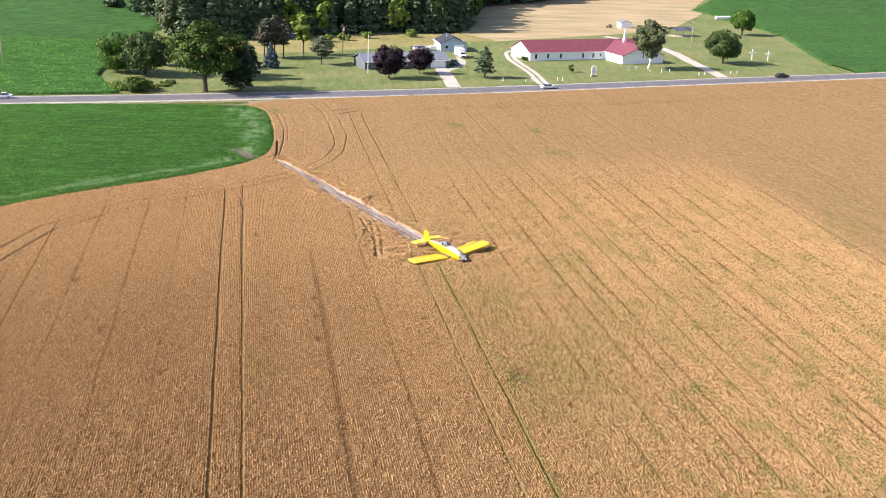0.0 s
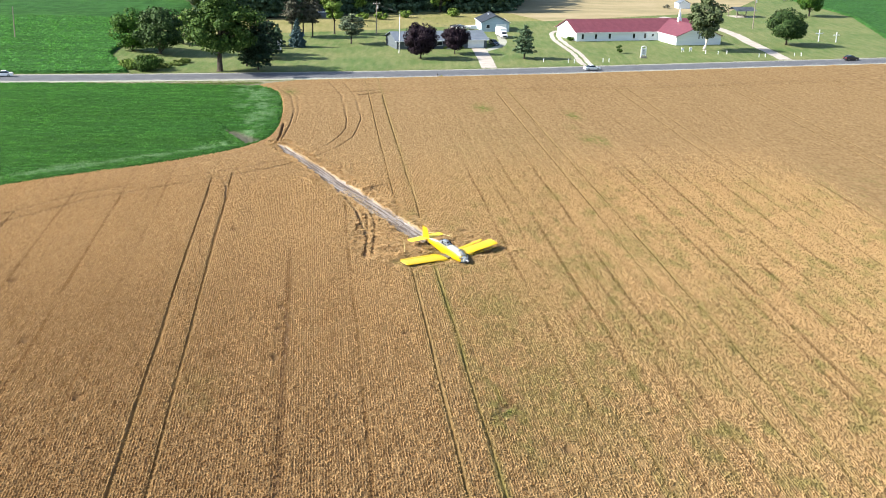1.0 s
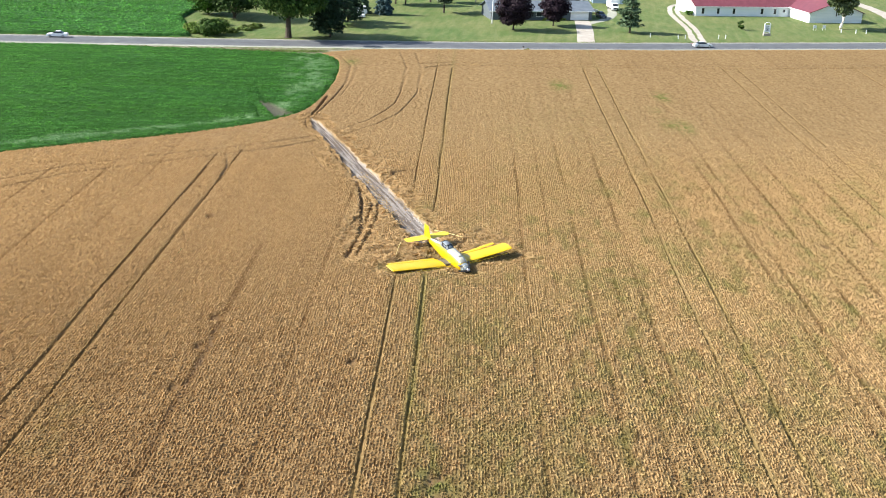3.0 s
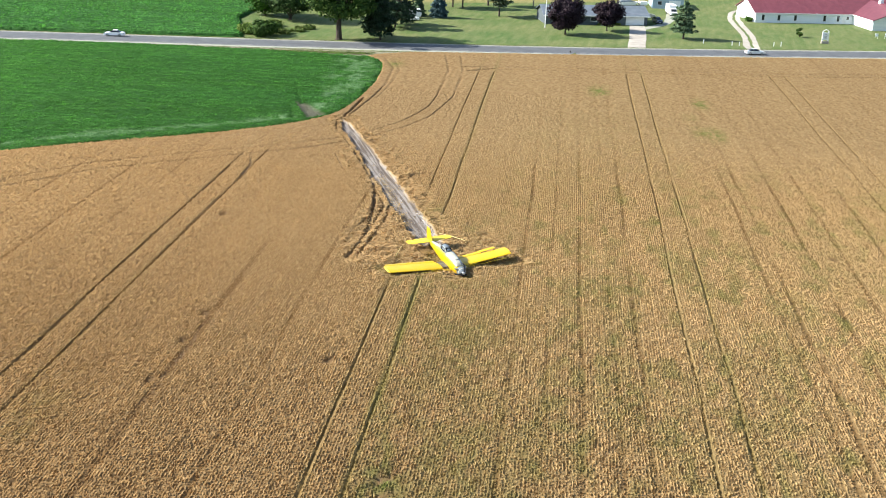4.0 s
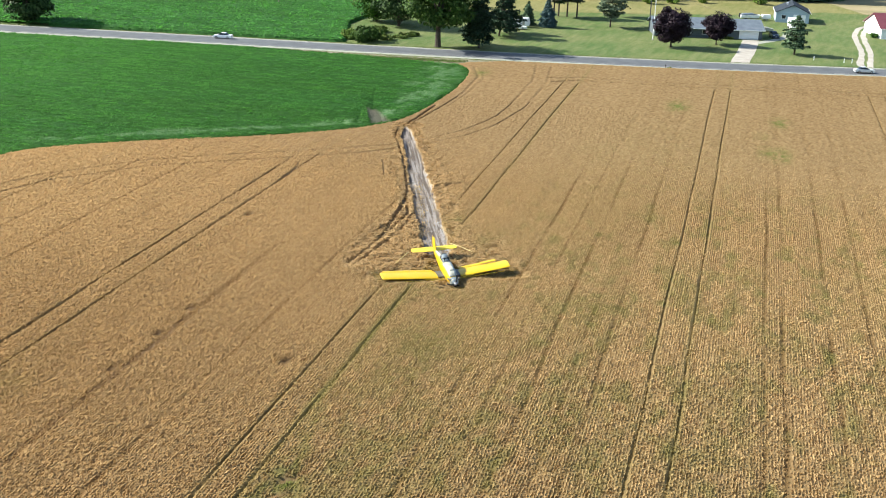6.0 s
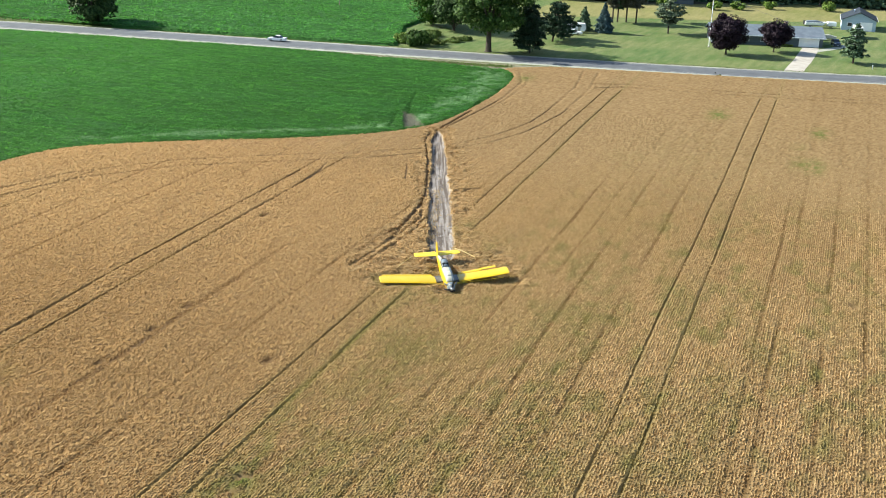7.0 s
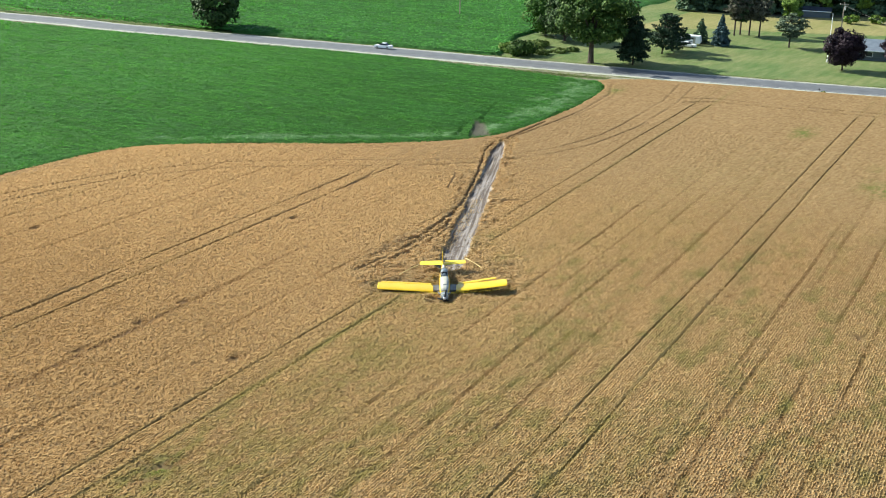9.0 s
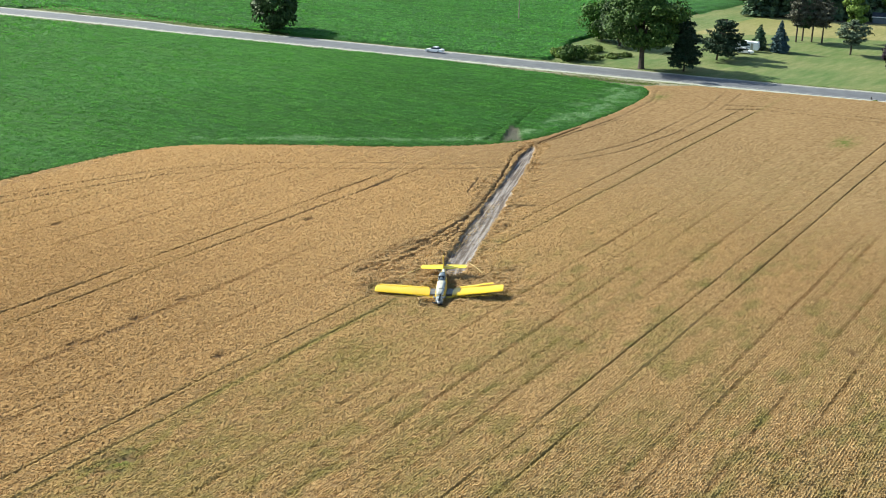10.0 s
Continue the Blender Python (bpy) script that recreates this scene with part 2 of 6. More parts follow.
MOWN = [(54.4, 310.1), (67.5, 278), (154.3, 323), (203.6, 406), (203.2, 421.8), (246, 506.1), (161, 491.4), (89, 415)]

# sprayer wheel tracks run with the rows, a boom's width apart
WHEEL_ROWS = [-66.3, -63.1, -35.6, -32.4, -5.5, -2.3, 25.8, 29.0, 57.1, 60.4, 88.2, 91.5, 119.4, 122.7]
WHEEL_DEPTH = {-35.6: 0.9, -32.4: 0.9, -5.5: 0.9, -2.3: 1.0, 25.8: 0.8, 29.0: 0.85, 57.1: 0.45, 60.4: 0.55}
TRACKS = [  # points, half width, depth
    ([(-24.6, 86), (-25.0, 74), (-26.1, 67), (-24.9, 61), (-22.8, 56), (-19.6, 48), (-15.6, 36.5), (-13.4, 30), (-11.9, 21), (-11.2, 13), (-10.9, 7), (-11.6, -1)], 0.32, 0.95),
    ([(-27, 128), (-23.6, 118), (-22.6, 100), (-23.2, 86), (-24.0, 76), (-25.0, 69)], 0.2, 0.34),
    ([(-24.5, 127), (-22.0, 116), (-21.6, 100), (-22.2, 86)], 0.14, 0.22),
    ([(-13.5, 29.7), (-10.4, 20), (-10.7, 9.5), (-11.6, 0)], 0.3, 0.85),
    ([(-9.8, 21.5), (-9.4, 14), (-9.9, 7), (-10.5, 0)], 0.28, 0.75),
    ([(-12.4, 10.5), (-12.3, 12.5), (-11.9, 14), (-11.3, 15.5)], 0.25, 0.7),
    ([(-14.5, 137), (-11.8, 118), (-11.4, 92), (-11.8, 82), (-12.9, 76), (-15.4, 68), (-18.5, 61.5)], 0.13, 0.36),
    ([(-11.0, 137), (-8.7, 118), (-8.3, 92), (-9.6, 80.5), (-10.8, 73.5), (-13.2, 66.5), (-18.6, 56.5)], 0.13, 0.36),
    ([(-9.9, 30.9), (-9.2, 33.5), (-8.6, 36), (-6.0, 37.5)], 0.3, 0.6),
    ([(-21.8, 44.5), (-19.2, 37), (-17.4, 35.2)], 0.14, 0.45),
    ([(-75, -60), (-70, -8), (-67, 4), (-63, 16), (-53, 28.5), (-35, 41.5), (-27, 47.5), (-21.5, 53)], 0.22, 0.55),
    ([(-78, -60), (-73, -8), (-70, 5), (-65.5, 18), (-55, 31.5), (-37, 44.5), (-30, 49), (-23.2, 55)], 0.22, 0.5),
    ([(-33.5, 38.6), (-32.8, 36), (-32.6, 30)], 0.15, 0.5),
    ([(-7.5, 119), (-2.7, 122.9), (14, 125.0), (38.5, 128.9), (64, 133), (99, 141.5), (160, 155), (260, 178)], 0.5, 0.8),
    ([(-9.0, 123), (-2.7, 126.2), (14, 128.2), (38.5, 132.1), (64, 136.2), (99, 144.7), (160, 158.2), (260, 181)], 0.5, 0.65),
]
SCRAPE = [(-25.2, 68.5), (-23.6, 63.5), (-21.3, 57.5), (-18.6, 50.5), (-15.8, 43), (-12.4, 33.5), (-9.2, 24.5), (-6.6, 17.5), (-4.4, 11.5), (-2.6, 6.5)]
SCRAPE_HALF = [0.5, 1.2, 1.35, 1.4, 1.5, 1.7, 1.75, 1.75, 1.8, 1.7]
WEEDS = [(-0.5, -44, 2.6, 0.8), (-1.2, -36, 2.0, 0.7), (1.5, -57, 3.4, 0.9), (-1.4, -28, 1.6, 0.6), (19.7, 104.6, 2.8, 2.2), (38.6, 71.5, 2.6, 2.0), (39, 97, 2.4, 1.8), (27.4, 6.5, 3.2, .8), (18.7, -9.4, 3.2, .8), (19.8, -36, 3, .8), (-0.8, -40.4, 2.4, .8),
         (29.1, -22.1, 2.8, .8), (9.3, 62.8, 5, .35), (-24, 122.6, 2.6, 1.3), (0.3, -50.4, 3.0, 1.8), (4.0, -22, 10, .7), (6, -45, 10, .7), (2, -8.5, 5, .6), (31, -38, 8, .35), (12, 30, 16, .22),
         (20, 62, 18, .22), (46, 8, 8, .3), (55, -20, 10, .3), (-3.8, 18, 2.5, .8), (2.5, 13, 4, .5), (-30, -44, 3, .5), (-4.5, -5.2, 3, .7), (62, 30, 12, .2), (20.4, -4.9, 4, .9), (14.7, -7.6, 3.5, .8), (28.3, -2.6, 2.6, .9), (36.9, -5.9, 3.5, .8), (33.7, -18.9, 4, .8), (18.9, -31.7, 3.5, 1.1), (18.7, -18.8, 3, .7),
         (39.3, -7.6, 3, .7), (34.2, 9.2, 3, .8), (26.3, 6.6, 3, .8), (48.1, -19, 3, .8), (33.3, -31, 4, .8), (23, -39, 3.5, .9), (36.3, 72.6, 2.6, 1.2), (35.6, 84.9, 2.0, .8), (-1.9, -7.6, 4, .7), (29.0, -5, 2.5, .9)]


ROW = 0.254                               # drill row spacing
DRILL = {-56.5: (0.2, 0.5), -49.0: (0.2, 0.6), -42.6: (0.2, 0.4), -21.6: (0.41, 0.95), -13.6: (0.24, 0.85), 8.8: (0.24, 0.8), 12.1: (0.2, 0.6), 15.4: (0.26, 0.9), 18.6: (0.2, 0.6), 21.0: (0.24, 0.8), 36.4: (0.24, 0.8),
         38.2: (0.28, 1.0), 43.0: (0.24, 0.8), 47.2: (0.28, 0.9), 52.4: (0.22, 0.7), 64.0: (0.22, 0.7), 70.5: (0.24, 0.8)}  # half width, depth


def ears_stand(x, y):
    """Share of the crop that stands as single ears."""
    return np.clip((80 - y) / 45, 0, 1) * np.clip((75 - x) / 8, 0, 1) * np.clip((x + 82) / 6, 0, 1) * np.clip((y + 84) / 3, 0, 1)


def crop_height(x, y, jitter):
    """Height of the ripe crop, how bare, green, churned and pale it is (grooves and hollows painted darker), and where
    no ears stand.
    """
    rnd = rng.random(np.shape(x))
    near = np.clip((75 - y) / 80, 0, 1) * np.clip((76.2 - x) / 14, 0, 1)
    tuft = 0.55 * vnoise(x * 3.3, y * 1.6, 3) + 0.45 * vnoise(x * 5.3, y * 2.6, 4)
    h = 0.76 + 0.08 * (vnoise(x / 9, y / 14, 5) - 0.5) + 0.14 * (tuft - 0.5) + (rnd - 0.5) * jitter
    # tone follows tuft height: paler ears, darker stems and painted gap shade
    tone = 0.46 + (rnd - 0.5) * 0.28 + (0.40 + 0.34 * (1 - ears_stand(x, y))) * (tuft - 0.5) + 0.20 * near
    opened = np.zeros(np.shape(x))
    tone = tone - 0.26 * np.clip((8 - x) / 45, 0, 1) * np.clip((40 - y) / 60, 0, 1) - 0.05 * np.clip((x - 2) / 15, 0, 1) - 0.22 * np.clip((8 - y) / 45, 0, 1) * (1 - 0.6 * np.clip((x - 6) / 20, 0, 1))   # darker to the west and near side: redder straw plus painted shade between rows
    bare, green, churn = np.zeros(np.shape(x)), np.zeros(np.shape(x)), np.zeros(np.shape(x))
    near_road = path_distance(x, y, ROAD[::3])[0]
    # wheel tracks with the rows
    wob = (vnoise(np.asarray(y) / 14, np.zeros(np.shape(y)) + 3, 8) - 0.5) * 0.16
    for k, rx in enumerate(WHEEL_ROWS):
        d = np.abs(x + wob - rx)
        gaps = 0.75 + 0.35 * vnoise(y / 5, np.zeros(np.shape(y)) + rx, 9)
        c = np.clip(((0.21 if rx < -20 else 0.15) - d) / 0.09, 0, 1) * np.clip(gaps + 0.1, 0, 1) * WHEEL_DEPTH.get(rx, 0.45)
        c = c * np.clip((near_road - 31) / 3, 0, 1) * np.clip((y + 97) / 3, 0, 1)
        if rx < -20:
            es = path_distance(x, y, SOY_EDGE[::2])[0]
            c = c * np.clip((es - 13) / 3, 0, 1) * (0.8 + 0.2 * vnoise(y / 4, x * 0 + rx, 31))
        if rx in (-5.5, -2.3):
            c = c * (1 - np.clip((1.2 - np.abs(y - 4) / 9) * 2, 0, 1) * (np.abs(y - 4) < 10))
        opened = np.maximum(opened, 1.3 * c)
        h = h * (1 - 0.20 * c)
        # the groove is shallow; its shade is put into the tone
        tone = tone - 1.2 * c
        g = {-2.3: 0.6, -5.5: 0.2, 29.0: 0.35, 25.8: 0.2}.get(rx, 0.08)
        green = np.maximum(green, g * np.exp(-(d / 0.55) ** 2) * (0.5 + 0.7 * vnoise(y / 7, np.zeros(np.shape(y)) + rx, 10)) * np.where(y < 6, 1, 0.4))
    for rx, (wide, deep) in DRILL.items():
        d = np.abs(x + wob * 1.6 + 0.25 * (vnoise(y / 1.5, y * 0 + rx, 13) - 0.5) * (wide > 0.3) - rx)
        run = np.clip((75 - y) / 45, 0.25, 1) * np.clip(vnoise(y / 9, y * 0 + rx, 14) * 1.8 - 0.15, 0, 1)
        if wide > 0.4:
            run = (0.35 + run) * np.clip((6 - y) / 40, 0, 1)
        spot = np.clip((vnoise(y / 0.9, x / 0.6 + rx, 11) - 0.55) * 4, 0, 1) * (wide > 0.4)
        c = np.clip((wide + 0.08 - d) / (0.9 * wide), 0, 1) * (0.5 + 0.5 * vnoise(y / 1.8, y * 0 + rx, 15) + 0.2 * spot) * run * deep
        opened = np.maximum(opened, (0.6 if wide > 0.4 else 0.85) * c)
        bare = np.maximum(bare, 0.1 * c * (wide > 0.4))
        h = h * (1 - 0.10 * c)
        # drill lines hardly sink, their darkness is in the tone
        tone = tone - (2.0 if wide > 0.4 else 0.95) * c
    # laid crop beside the scrape and round the aeroplane
    ds, s = path_distance(x, y, SCRAPE)
    half = np.interp(s, np.linspace(0, 1, len(SCRAPE_HALF)), SCRAPE_HALF)
    edge = half + 0.5 * (vnoise(x * 0.9, y * 0.9, 14) - 0.5)
    lay = np.clip((edge + 3.0 * vnoise(x / 5, y / 5, 15) + 0.6 - ds) / 1.2, 0, 1)
    ca, sa = math.cos(radians(27.4)), math.sin(radians(27.4))
    lx, ly = ca * x + sa * y, ca * y - sa * x          # along the wing, towards the tail
    rag = 1.6 * (vnoise(x / 1.6, y / 1.6, 16) - 0.5)
    wreck = np.clip((9.6 + rag - np.abs(lx)) / 1.0, 0, 1) * np.clip((ly + 3.5 + 0.4 * rag) / 0.3, 0, 1) * np.clip((9.5 + 3 * rag - ly) / 3, 0, 1)
    nose = np.clip((1.9 + 0.5 * rag - np.abs(lx)) / 0.6, 0, 1) * np.clip((ly + 5.9) / 0.4, 0, 1) * (ly < 3)
    lay = np.maximum(lay, np.maximum(wreck, nose))
    wl = np.clip(1 - np.hypot((x + 10.8) / 3.0, (y - 9) / 12.5), 0, 1) * 3
    lay = np.clip(np.maximum(lay, wl), 0, 1)
    low = np.maximum(np.clip((8.7 + 0.5 * rag - np.abs(lx)) / 0.5, 0, 1) * np.clip((ly + 3.1 + 0.3 * rag) / 0.4, 0, 1) * np.clip((1.7 + 0.6 * rag - ly) / 0.8, 0, 1), nose)
    rough = 0.5 * vnoise(x * 0.75, y * 0.75, 17) + 0.5 * vnoise(x * 1.7, y * 1.7, 22)
    h = h * (1 - 0.50 * lay) + lay * 0.60 * (rough - 0.38)
    h = h * (1 - low) + low * (0.05 + 0.16 * vnoise(x * 2.2, y * 2.2, 23))
    # lumps lightened, hollows darkened: their shade is put into the tone
    tone = tone + lay * (1.2 * (rough - 0.5) + 0.24)
    # green weeds, plus soil and a lower tone that deepen the wing's shade
    green = np.maximum(green, 0.55 * low * np.clip(2.2 * vnoise(x * 0.8, y * 0.8, 24) - 0.3, 0.15, 1))
    bare = np.maximum(bare, 0.08 * low)
    tone = tone - 0.1 * low
    cut = np.zeros(np.shape(x))
    for pts, half, depth in TRACKS:
        d, _ = path_distance(x, y, pts)
        c = np.clip((half * np.clip((80 - y) / 40, 0.6, 0.85) + 0.07 - d) / 0.12, 0, 1) * depth * np.clip(0.82 + 0.4 * vnoise(x / 1.5, y / 1.5, 21), 0, 1)
        h = h * (1 - c) + c * np.minimum(0.3 * h, 0.16)
        cut = np.maximum(cut, c)
        bare = np.maximum(bare, 0.25 * c)
    churn = lay * (1 - 0.85 * cut)
    # furrows painted darker, as crop in front hides their shaded depth
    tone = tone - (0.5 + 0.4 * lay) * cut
    c = np.clip((edge - ds) / 0.3, 0, 1)
    h = h * (1 - c) + c * (0.04 + 0.10 * vnoise(x * 1.7, y * 1.7, 18))
    bare = np.maximum(bare, c)
    for wx, wy, wr, wa in WEEDS:
        q = np.hypot((x - wx) * 1.5, (y - wy) / 1.7) / wr
        green = np.maximum(green, 0.7 * wa * np.exp(-q * q) * np.clip(0.7 * vnoise(x * 0.7, y * 0.4, 19) + 1.0 * vnoise(x * 2.1, y * 1.3, 27) - 0.35, 0, 1))
    drift = np.clip((x + 6) / 20, 0, 1) * np.clip((60 - y) / 40, 0, 1)
    green = np.maximum(green, drift * np.clip(vnoise(x / 1.7, y / 5, 25) * 0.6 + vnoise(x * 1.3, y * 0.6, 26) * 0.5 - 0.53, 0, 1) * 1.35)
    hole = np.exp(-(((x - 0.4) / 1.3) ** 2 + ((y + 49.5) / 2.0) ** 2)) * vnoise(x * 1.5, y * 1.5, 20) * 1.5
    for hx, hy in ((-22.4, -27), (-22.6, -35.5), (-8.0, -29), (4.7, -57.7), (-41.6, -44.8), (45.8, 10), (-22.2, -20), (-56, -10), (-30, 12), (-50, -30)):
        hole = hole + np.exp(-(((x - hx) / 0.45) ** 2 + ((y - hy) / 0.7) ** 2))
    hole = np.clip(hole, 0, 1)
    bare = np.maximum(bare, 0.12 * hole)
    h = h * (1 - 0.5 * hole)
    # the hole's darkness is put into the tone
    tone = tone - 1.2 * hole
    green = green * (1 - 0.55 * hole)
    opened = np.maximum(np.maximum(opened, 0.9 * hole), np.clip(np.maximum(lay, cut) * 2.5, 0, 1))
    stand = ears_stand(x, y) * (1 - np.clip(2 * lay, 0, 1))      # below standing ears only the stems are left to see
    h = h * (1 - 0.17 * stand)
    tone = tone + 0.05 * stand
    return np.maximum(h, 0.02), np.clip(bare, 0, 1), np.clip(green, 0, 1), churn, np.clip(tone, 0, 1), np.clip(opened, 0, 1)


def patch(x0, x1, y0, y1, dx, dy, poly, height, extra=()):
    """A grid of jittered vertices inside poly; returns vertices, quads and three masks."""
    xs = np.arange(x0, x1 + dx * 0.5, dx)
    add = [r + o for r in extra if x0 < r < x1 for o in (-0.22, -0.11, 0.0, 0.11, 0.22)]
    if add:
        a = np.array(add)
        xs = xs[np.min(np.abs(xs[:, None] - a[None]), axis=1) > 0.07]
        xs = np.sort(np.r_[xs, a])
    ys = np.arange(y0, y1 + dy * 0.5, dy)
    X, Y = np.meshgrid(xs, ys, indexing="ij")
    keep = inside(X, Y, poly)
    jx, jy = np.gradient(xs)[:, None], dy
    X = X + (rng.random(X.shape) - 0.5) * 0.3 * jx
    Y = Y + (rng.random(X.shape) - 0.5) * 0.7 * jy
    Z, *masks = height(X, Y)
    Z = np.where(keep, Z, -0.05)
    if extra:                                  # drill rows stand unevenly apart
        X = X + 0.20 * (vnoise(X / 1.6, Y / 25, 42) - 0.5)
    n, m = X.shape
    idx = np.arange(n * m).reshape(n, m)
    q = np.stack([idx[:-1, :-1], idx[1:, :-1], idx[1:, 1:], idx[:-1, 1:]], -1).reshape(-1, 4)
    k = keep.ravel()
    q = q[k[q].any(1)]
    used = np.unique(q)
    new_id = np.full(n * m, -1)
    new_id[used] = np.arange(len(used))
    v = np.stack([X.ravel(), Y.ravel(), Z.ravel()], 1)[used]
    return v, new_id[q], np.stack([a.ravel() for a in masks], 1)[used]


def field(name, patches, mat, label, category):
    vs, fs, ms, o = [], [], [], 0
    for v, f, m in patches:
        vs.append(v), fs.append(f + o), ms.append(m)
        o += len(v)
    me = mesh_from(name, np.concatenate(vs), np.concatenate(fs), mat, flat=name != "wheat_field")
    ms = np.concatenate(ms).astype(np.float32)
    for i, key in enumerate(("bare", "green", "laid", "tone")):
        me.attributes.new(key, "FLOAT", "POINT").data.foreach_set("value", np.ascontiguousarray(ms[:, i]))
    return tagged(new(name, me), label, category, kind="stuff")


def attribute(n, key):
    a = n.new("ShaderNodeAttribute")
    a.attribute_name = key
    return a.outputs["Fac"]


def mix_col(n, l, fac, a, b):
    m = n.new("ShaderNodeMix")
    m.data_type = "RGBA"
    for s, v in ((0, fac), (6, a), (7, b)):
        if hasattr(v, "is_linked"):
            l.new(v, m.inputs[s])
        else:
            m.inputs[s].default_value = v if s == 0 else (*v, 1)
    return m.outputs[2]


def noise_node(n, l, pos, scale, stretch=(1, 1, 1), detail=4, lo=0.3, hi=0.7):
    mp = n.new("ShaderNodeMapping")
    mp.inputs["Scale"].default_value = stretch
    l.new(pos, mp.inputs["Vector"])
    t = n.new("ShaderNodeTexNoise")
    t.inputs["Scale"].default_value, t.inputs["Detail"].default_value = scale, detail
    l.new(mp.outputs[0], t.inputs["Vector"])
    r = n.new("ShaderNodeMapRange")
    r.inputs[1].default_value, r.inputs[2].default_value = lo, hi
    l.new(t.outputs["Fac"], r.inputs[0])
    return r.outputs[0]


def scaled(n, l, value, by):
    k = n.new("ShaderNodeMath")
    k.operation = "MULTIPLY"
    l.new(value, k.inputs[0])
    k.inputs[1].default_value = by
    return k.outputs[0]


def crop_material():
    m, n, l, b = base_mat("ripe_wheat")
    pos = n.new("ShaderNodeNewGeometry").outputs["Position"]
    wide = noise_node(n, l, pos, 0.035, (1.6, 0.7, 1))
    rows = noise_node(n, l, pos, 1.0, (1.1, 0.045, 1), 4, 0.42, 0.66)
    tuft = noise_node(n, l, pos, 2.3, (1.3, 0.55, 1), 5)
    grain = noise_node(n, l, pos, 13.0, (1, 0.6, 1), 2, 0.30, 0.70)
    c = mix_col(n, l, wide, (0.42, 0.258, 0.112), (0.47, 0.305, 0.138))
    k = n.new("ShaderNodeMath")
    k.operation = "MULTIPLY"
    l.new(rows, k.inputs[0])
    k.inputs[1].default_value = 0.30
    c = mix_col(n, l, k.outputs[0], c, (0.26, 0.162, 0.06))
    k2 = n.new("ShaderNodeMath")
    k2.operation = "MULTIPLY"
    l.new(tuft, k2.inputs[0])
    k2.inputs[1].default_value = 0.35
    c = mix_col(n, l, k2.outputs[0], c, (0.43, 0.295, 0.134))
    # gaps between ears darkened in the colour, and sunk by the bump
    ear_gap = noise_node(n, l, pos, 9.5, (1.0, 0.62, 1), 2, 0.30, 0.68)
    k3 = n.new("ShaderNodeMath")
    k3.operation = "MULTIPLY"
    l.new(ear_gap, k3.inputs[0])
    sep = n.new("ShaderNodeSeparateXYZ")
    l.new(pos, sep.inputs[0])
    even = n.new("ShaderNodeMapRange")          # the stand is more even towards the road
    even.inputs[1].default_value, even.inputs[2].default_value, even.inputs[3].default_value, even.inputs[4].default_value = -10, 70, 0.42, 0.52
    l.new(sep.outputs[1], even.inputs[0])
    l.new(even.outputs[0], k3.inputs[1])
    c = mix_col(n, l, k3.outputs[0], c, (0.17, 0.096, 0.032))
    c = mix_col(n, l, scaled(n, l, grain, 0.42), c, (0.50, 0.35, 0.167))
    spots = noise_node(n, l, pos, 1.9, (1.0, 0.42, 1), 4, 0.50, 0.70)
    c = mix_col(n, l, scaled(n, l, spots, 0.16), c, (0.15, 0.084, 0.028))
    west = n.new("ShaderNodeMapRange")          # browner straw to the west, its backlit darkening mixed into the colour
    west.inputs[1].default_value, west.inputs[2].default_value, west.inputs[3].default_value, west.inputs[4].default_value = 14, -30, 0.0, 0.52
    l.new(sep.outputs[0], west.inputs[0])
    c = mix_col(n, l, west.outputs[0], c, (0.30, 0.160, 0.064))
    swath = noise_node(n, l, pos, 0.62, (1.0, 0.022, 1), 3, 0.44, 0.60)      # long thin and thick stands along the rows
    c = mix_col(n, l, scaled(n, l, swath, 0.22), c, (0.215, 0.125, 0.052))
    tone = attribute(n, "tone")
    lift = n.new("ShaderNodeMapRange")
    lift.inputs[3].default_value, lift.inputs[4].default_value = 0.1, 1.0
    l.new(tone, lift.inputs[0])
    # dark end: brown stems and soil, with warm shade between them mixed in
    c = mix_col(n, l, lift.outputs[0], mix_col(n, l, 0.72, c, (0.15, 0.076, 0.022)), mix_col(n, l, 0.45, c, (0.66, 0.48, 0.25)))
    c = mix_col(n, l, attribute(n, "laid"), c, mix_col(n, l, tuft, (0.36, 0.240, 0.108), (0.60, 0.44, 0.22)))
    weed = mix_col(n, l, grain, (0.10, 0.125, 0.022), (0.25, 0.25, 0.075))
    c = mix_col(n, l, attribute(n, "green"), c, weed)
    rot = n.new("ShaderNodeMapping")
    rot.inputs["Rotation"].default_value = (0, 0, radians(70))
    l.new(pos, rot.inputs["Vector"])
    soil = mix_col(n, l, noise_node(n, l, rot.outputs[0], 1.0, (0.10, 2.4, 1), 6, 0.45, 0.58), mix_col(n, l, grain, (0.16, 0.128, 0.105), (0.25, 0.207, 0.178)), (0.47, 0.42, 0.385))
    c = mix_col(n, l, attribute(n, "bare"), c, soil)
    l.new(c, b.inputs["Base Color"])
    b.inputs["Roughness"].default_value = 0.9
    b.inputs["Specular IOR Level"].default_value = 0.15
    bu = n.new("ShaderNodeBump")
    bu.inputs["Strength"].default_value, bu.inputs["Distance"].default_value = 0.5, 0.08
    bu.invert = True
    l.new(k3.outputs[0], bu.inputs["Height"])
    l.new(bu.outputs[0], b.inputs["Normal"])
    thin = n.new("ShaderNodeBsdfTranslucent")     # straw lets some light through
    l.new(c, thin.inputs["Color"])
    both = n.new("ShaderNodeMixShader")
    both.inputs[0].default_value = 0.46
    l.new(b.outputs[0], both.inputs[1])
    l.new(thin.outputs[0], both.inputs[2])
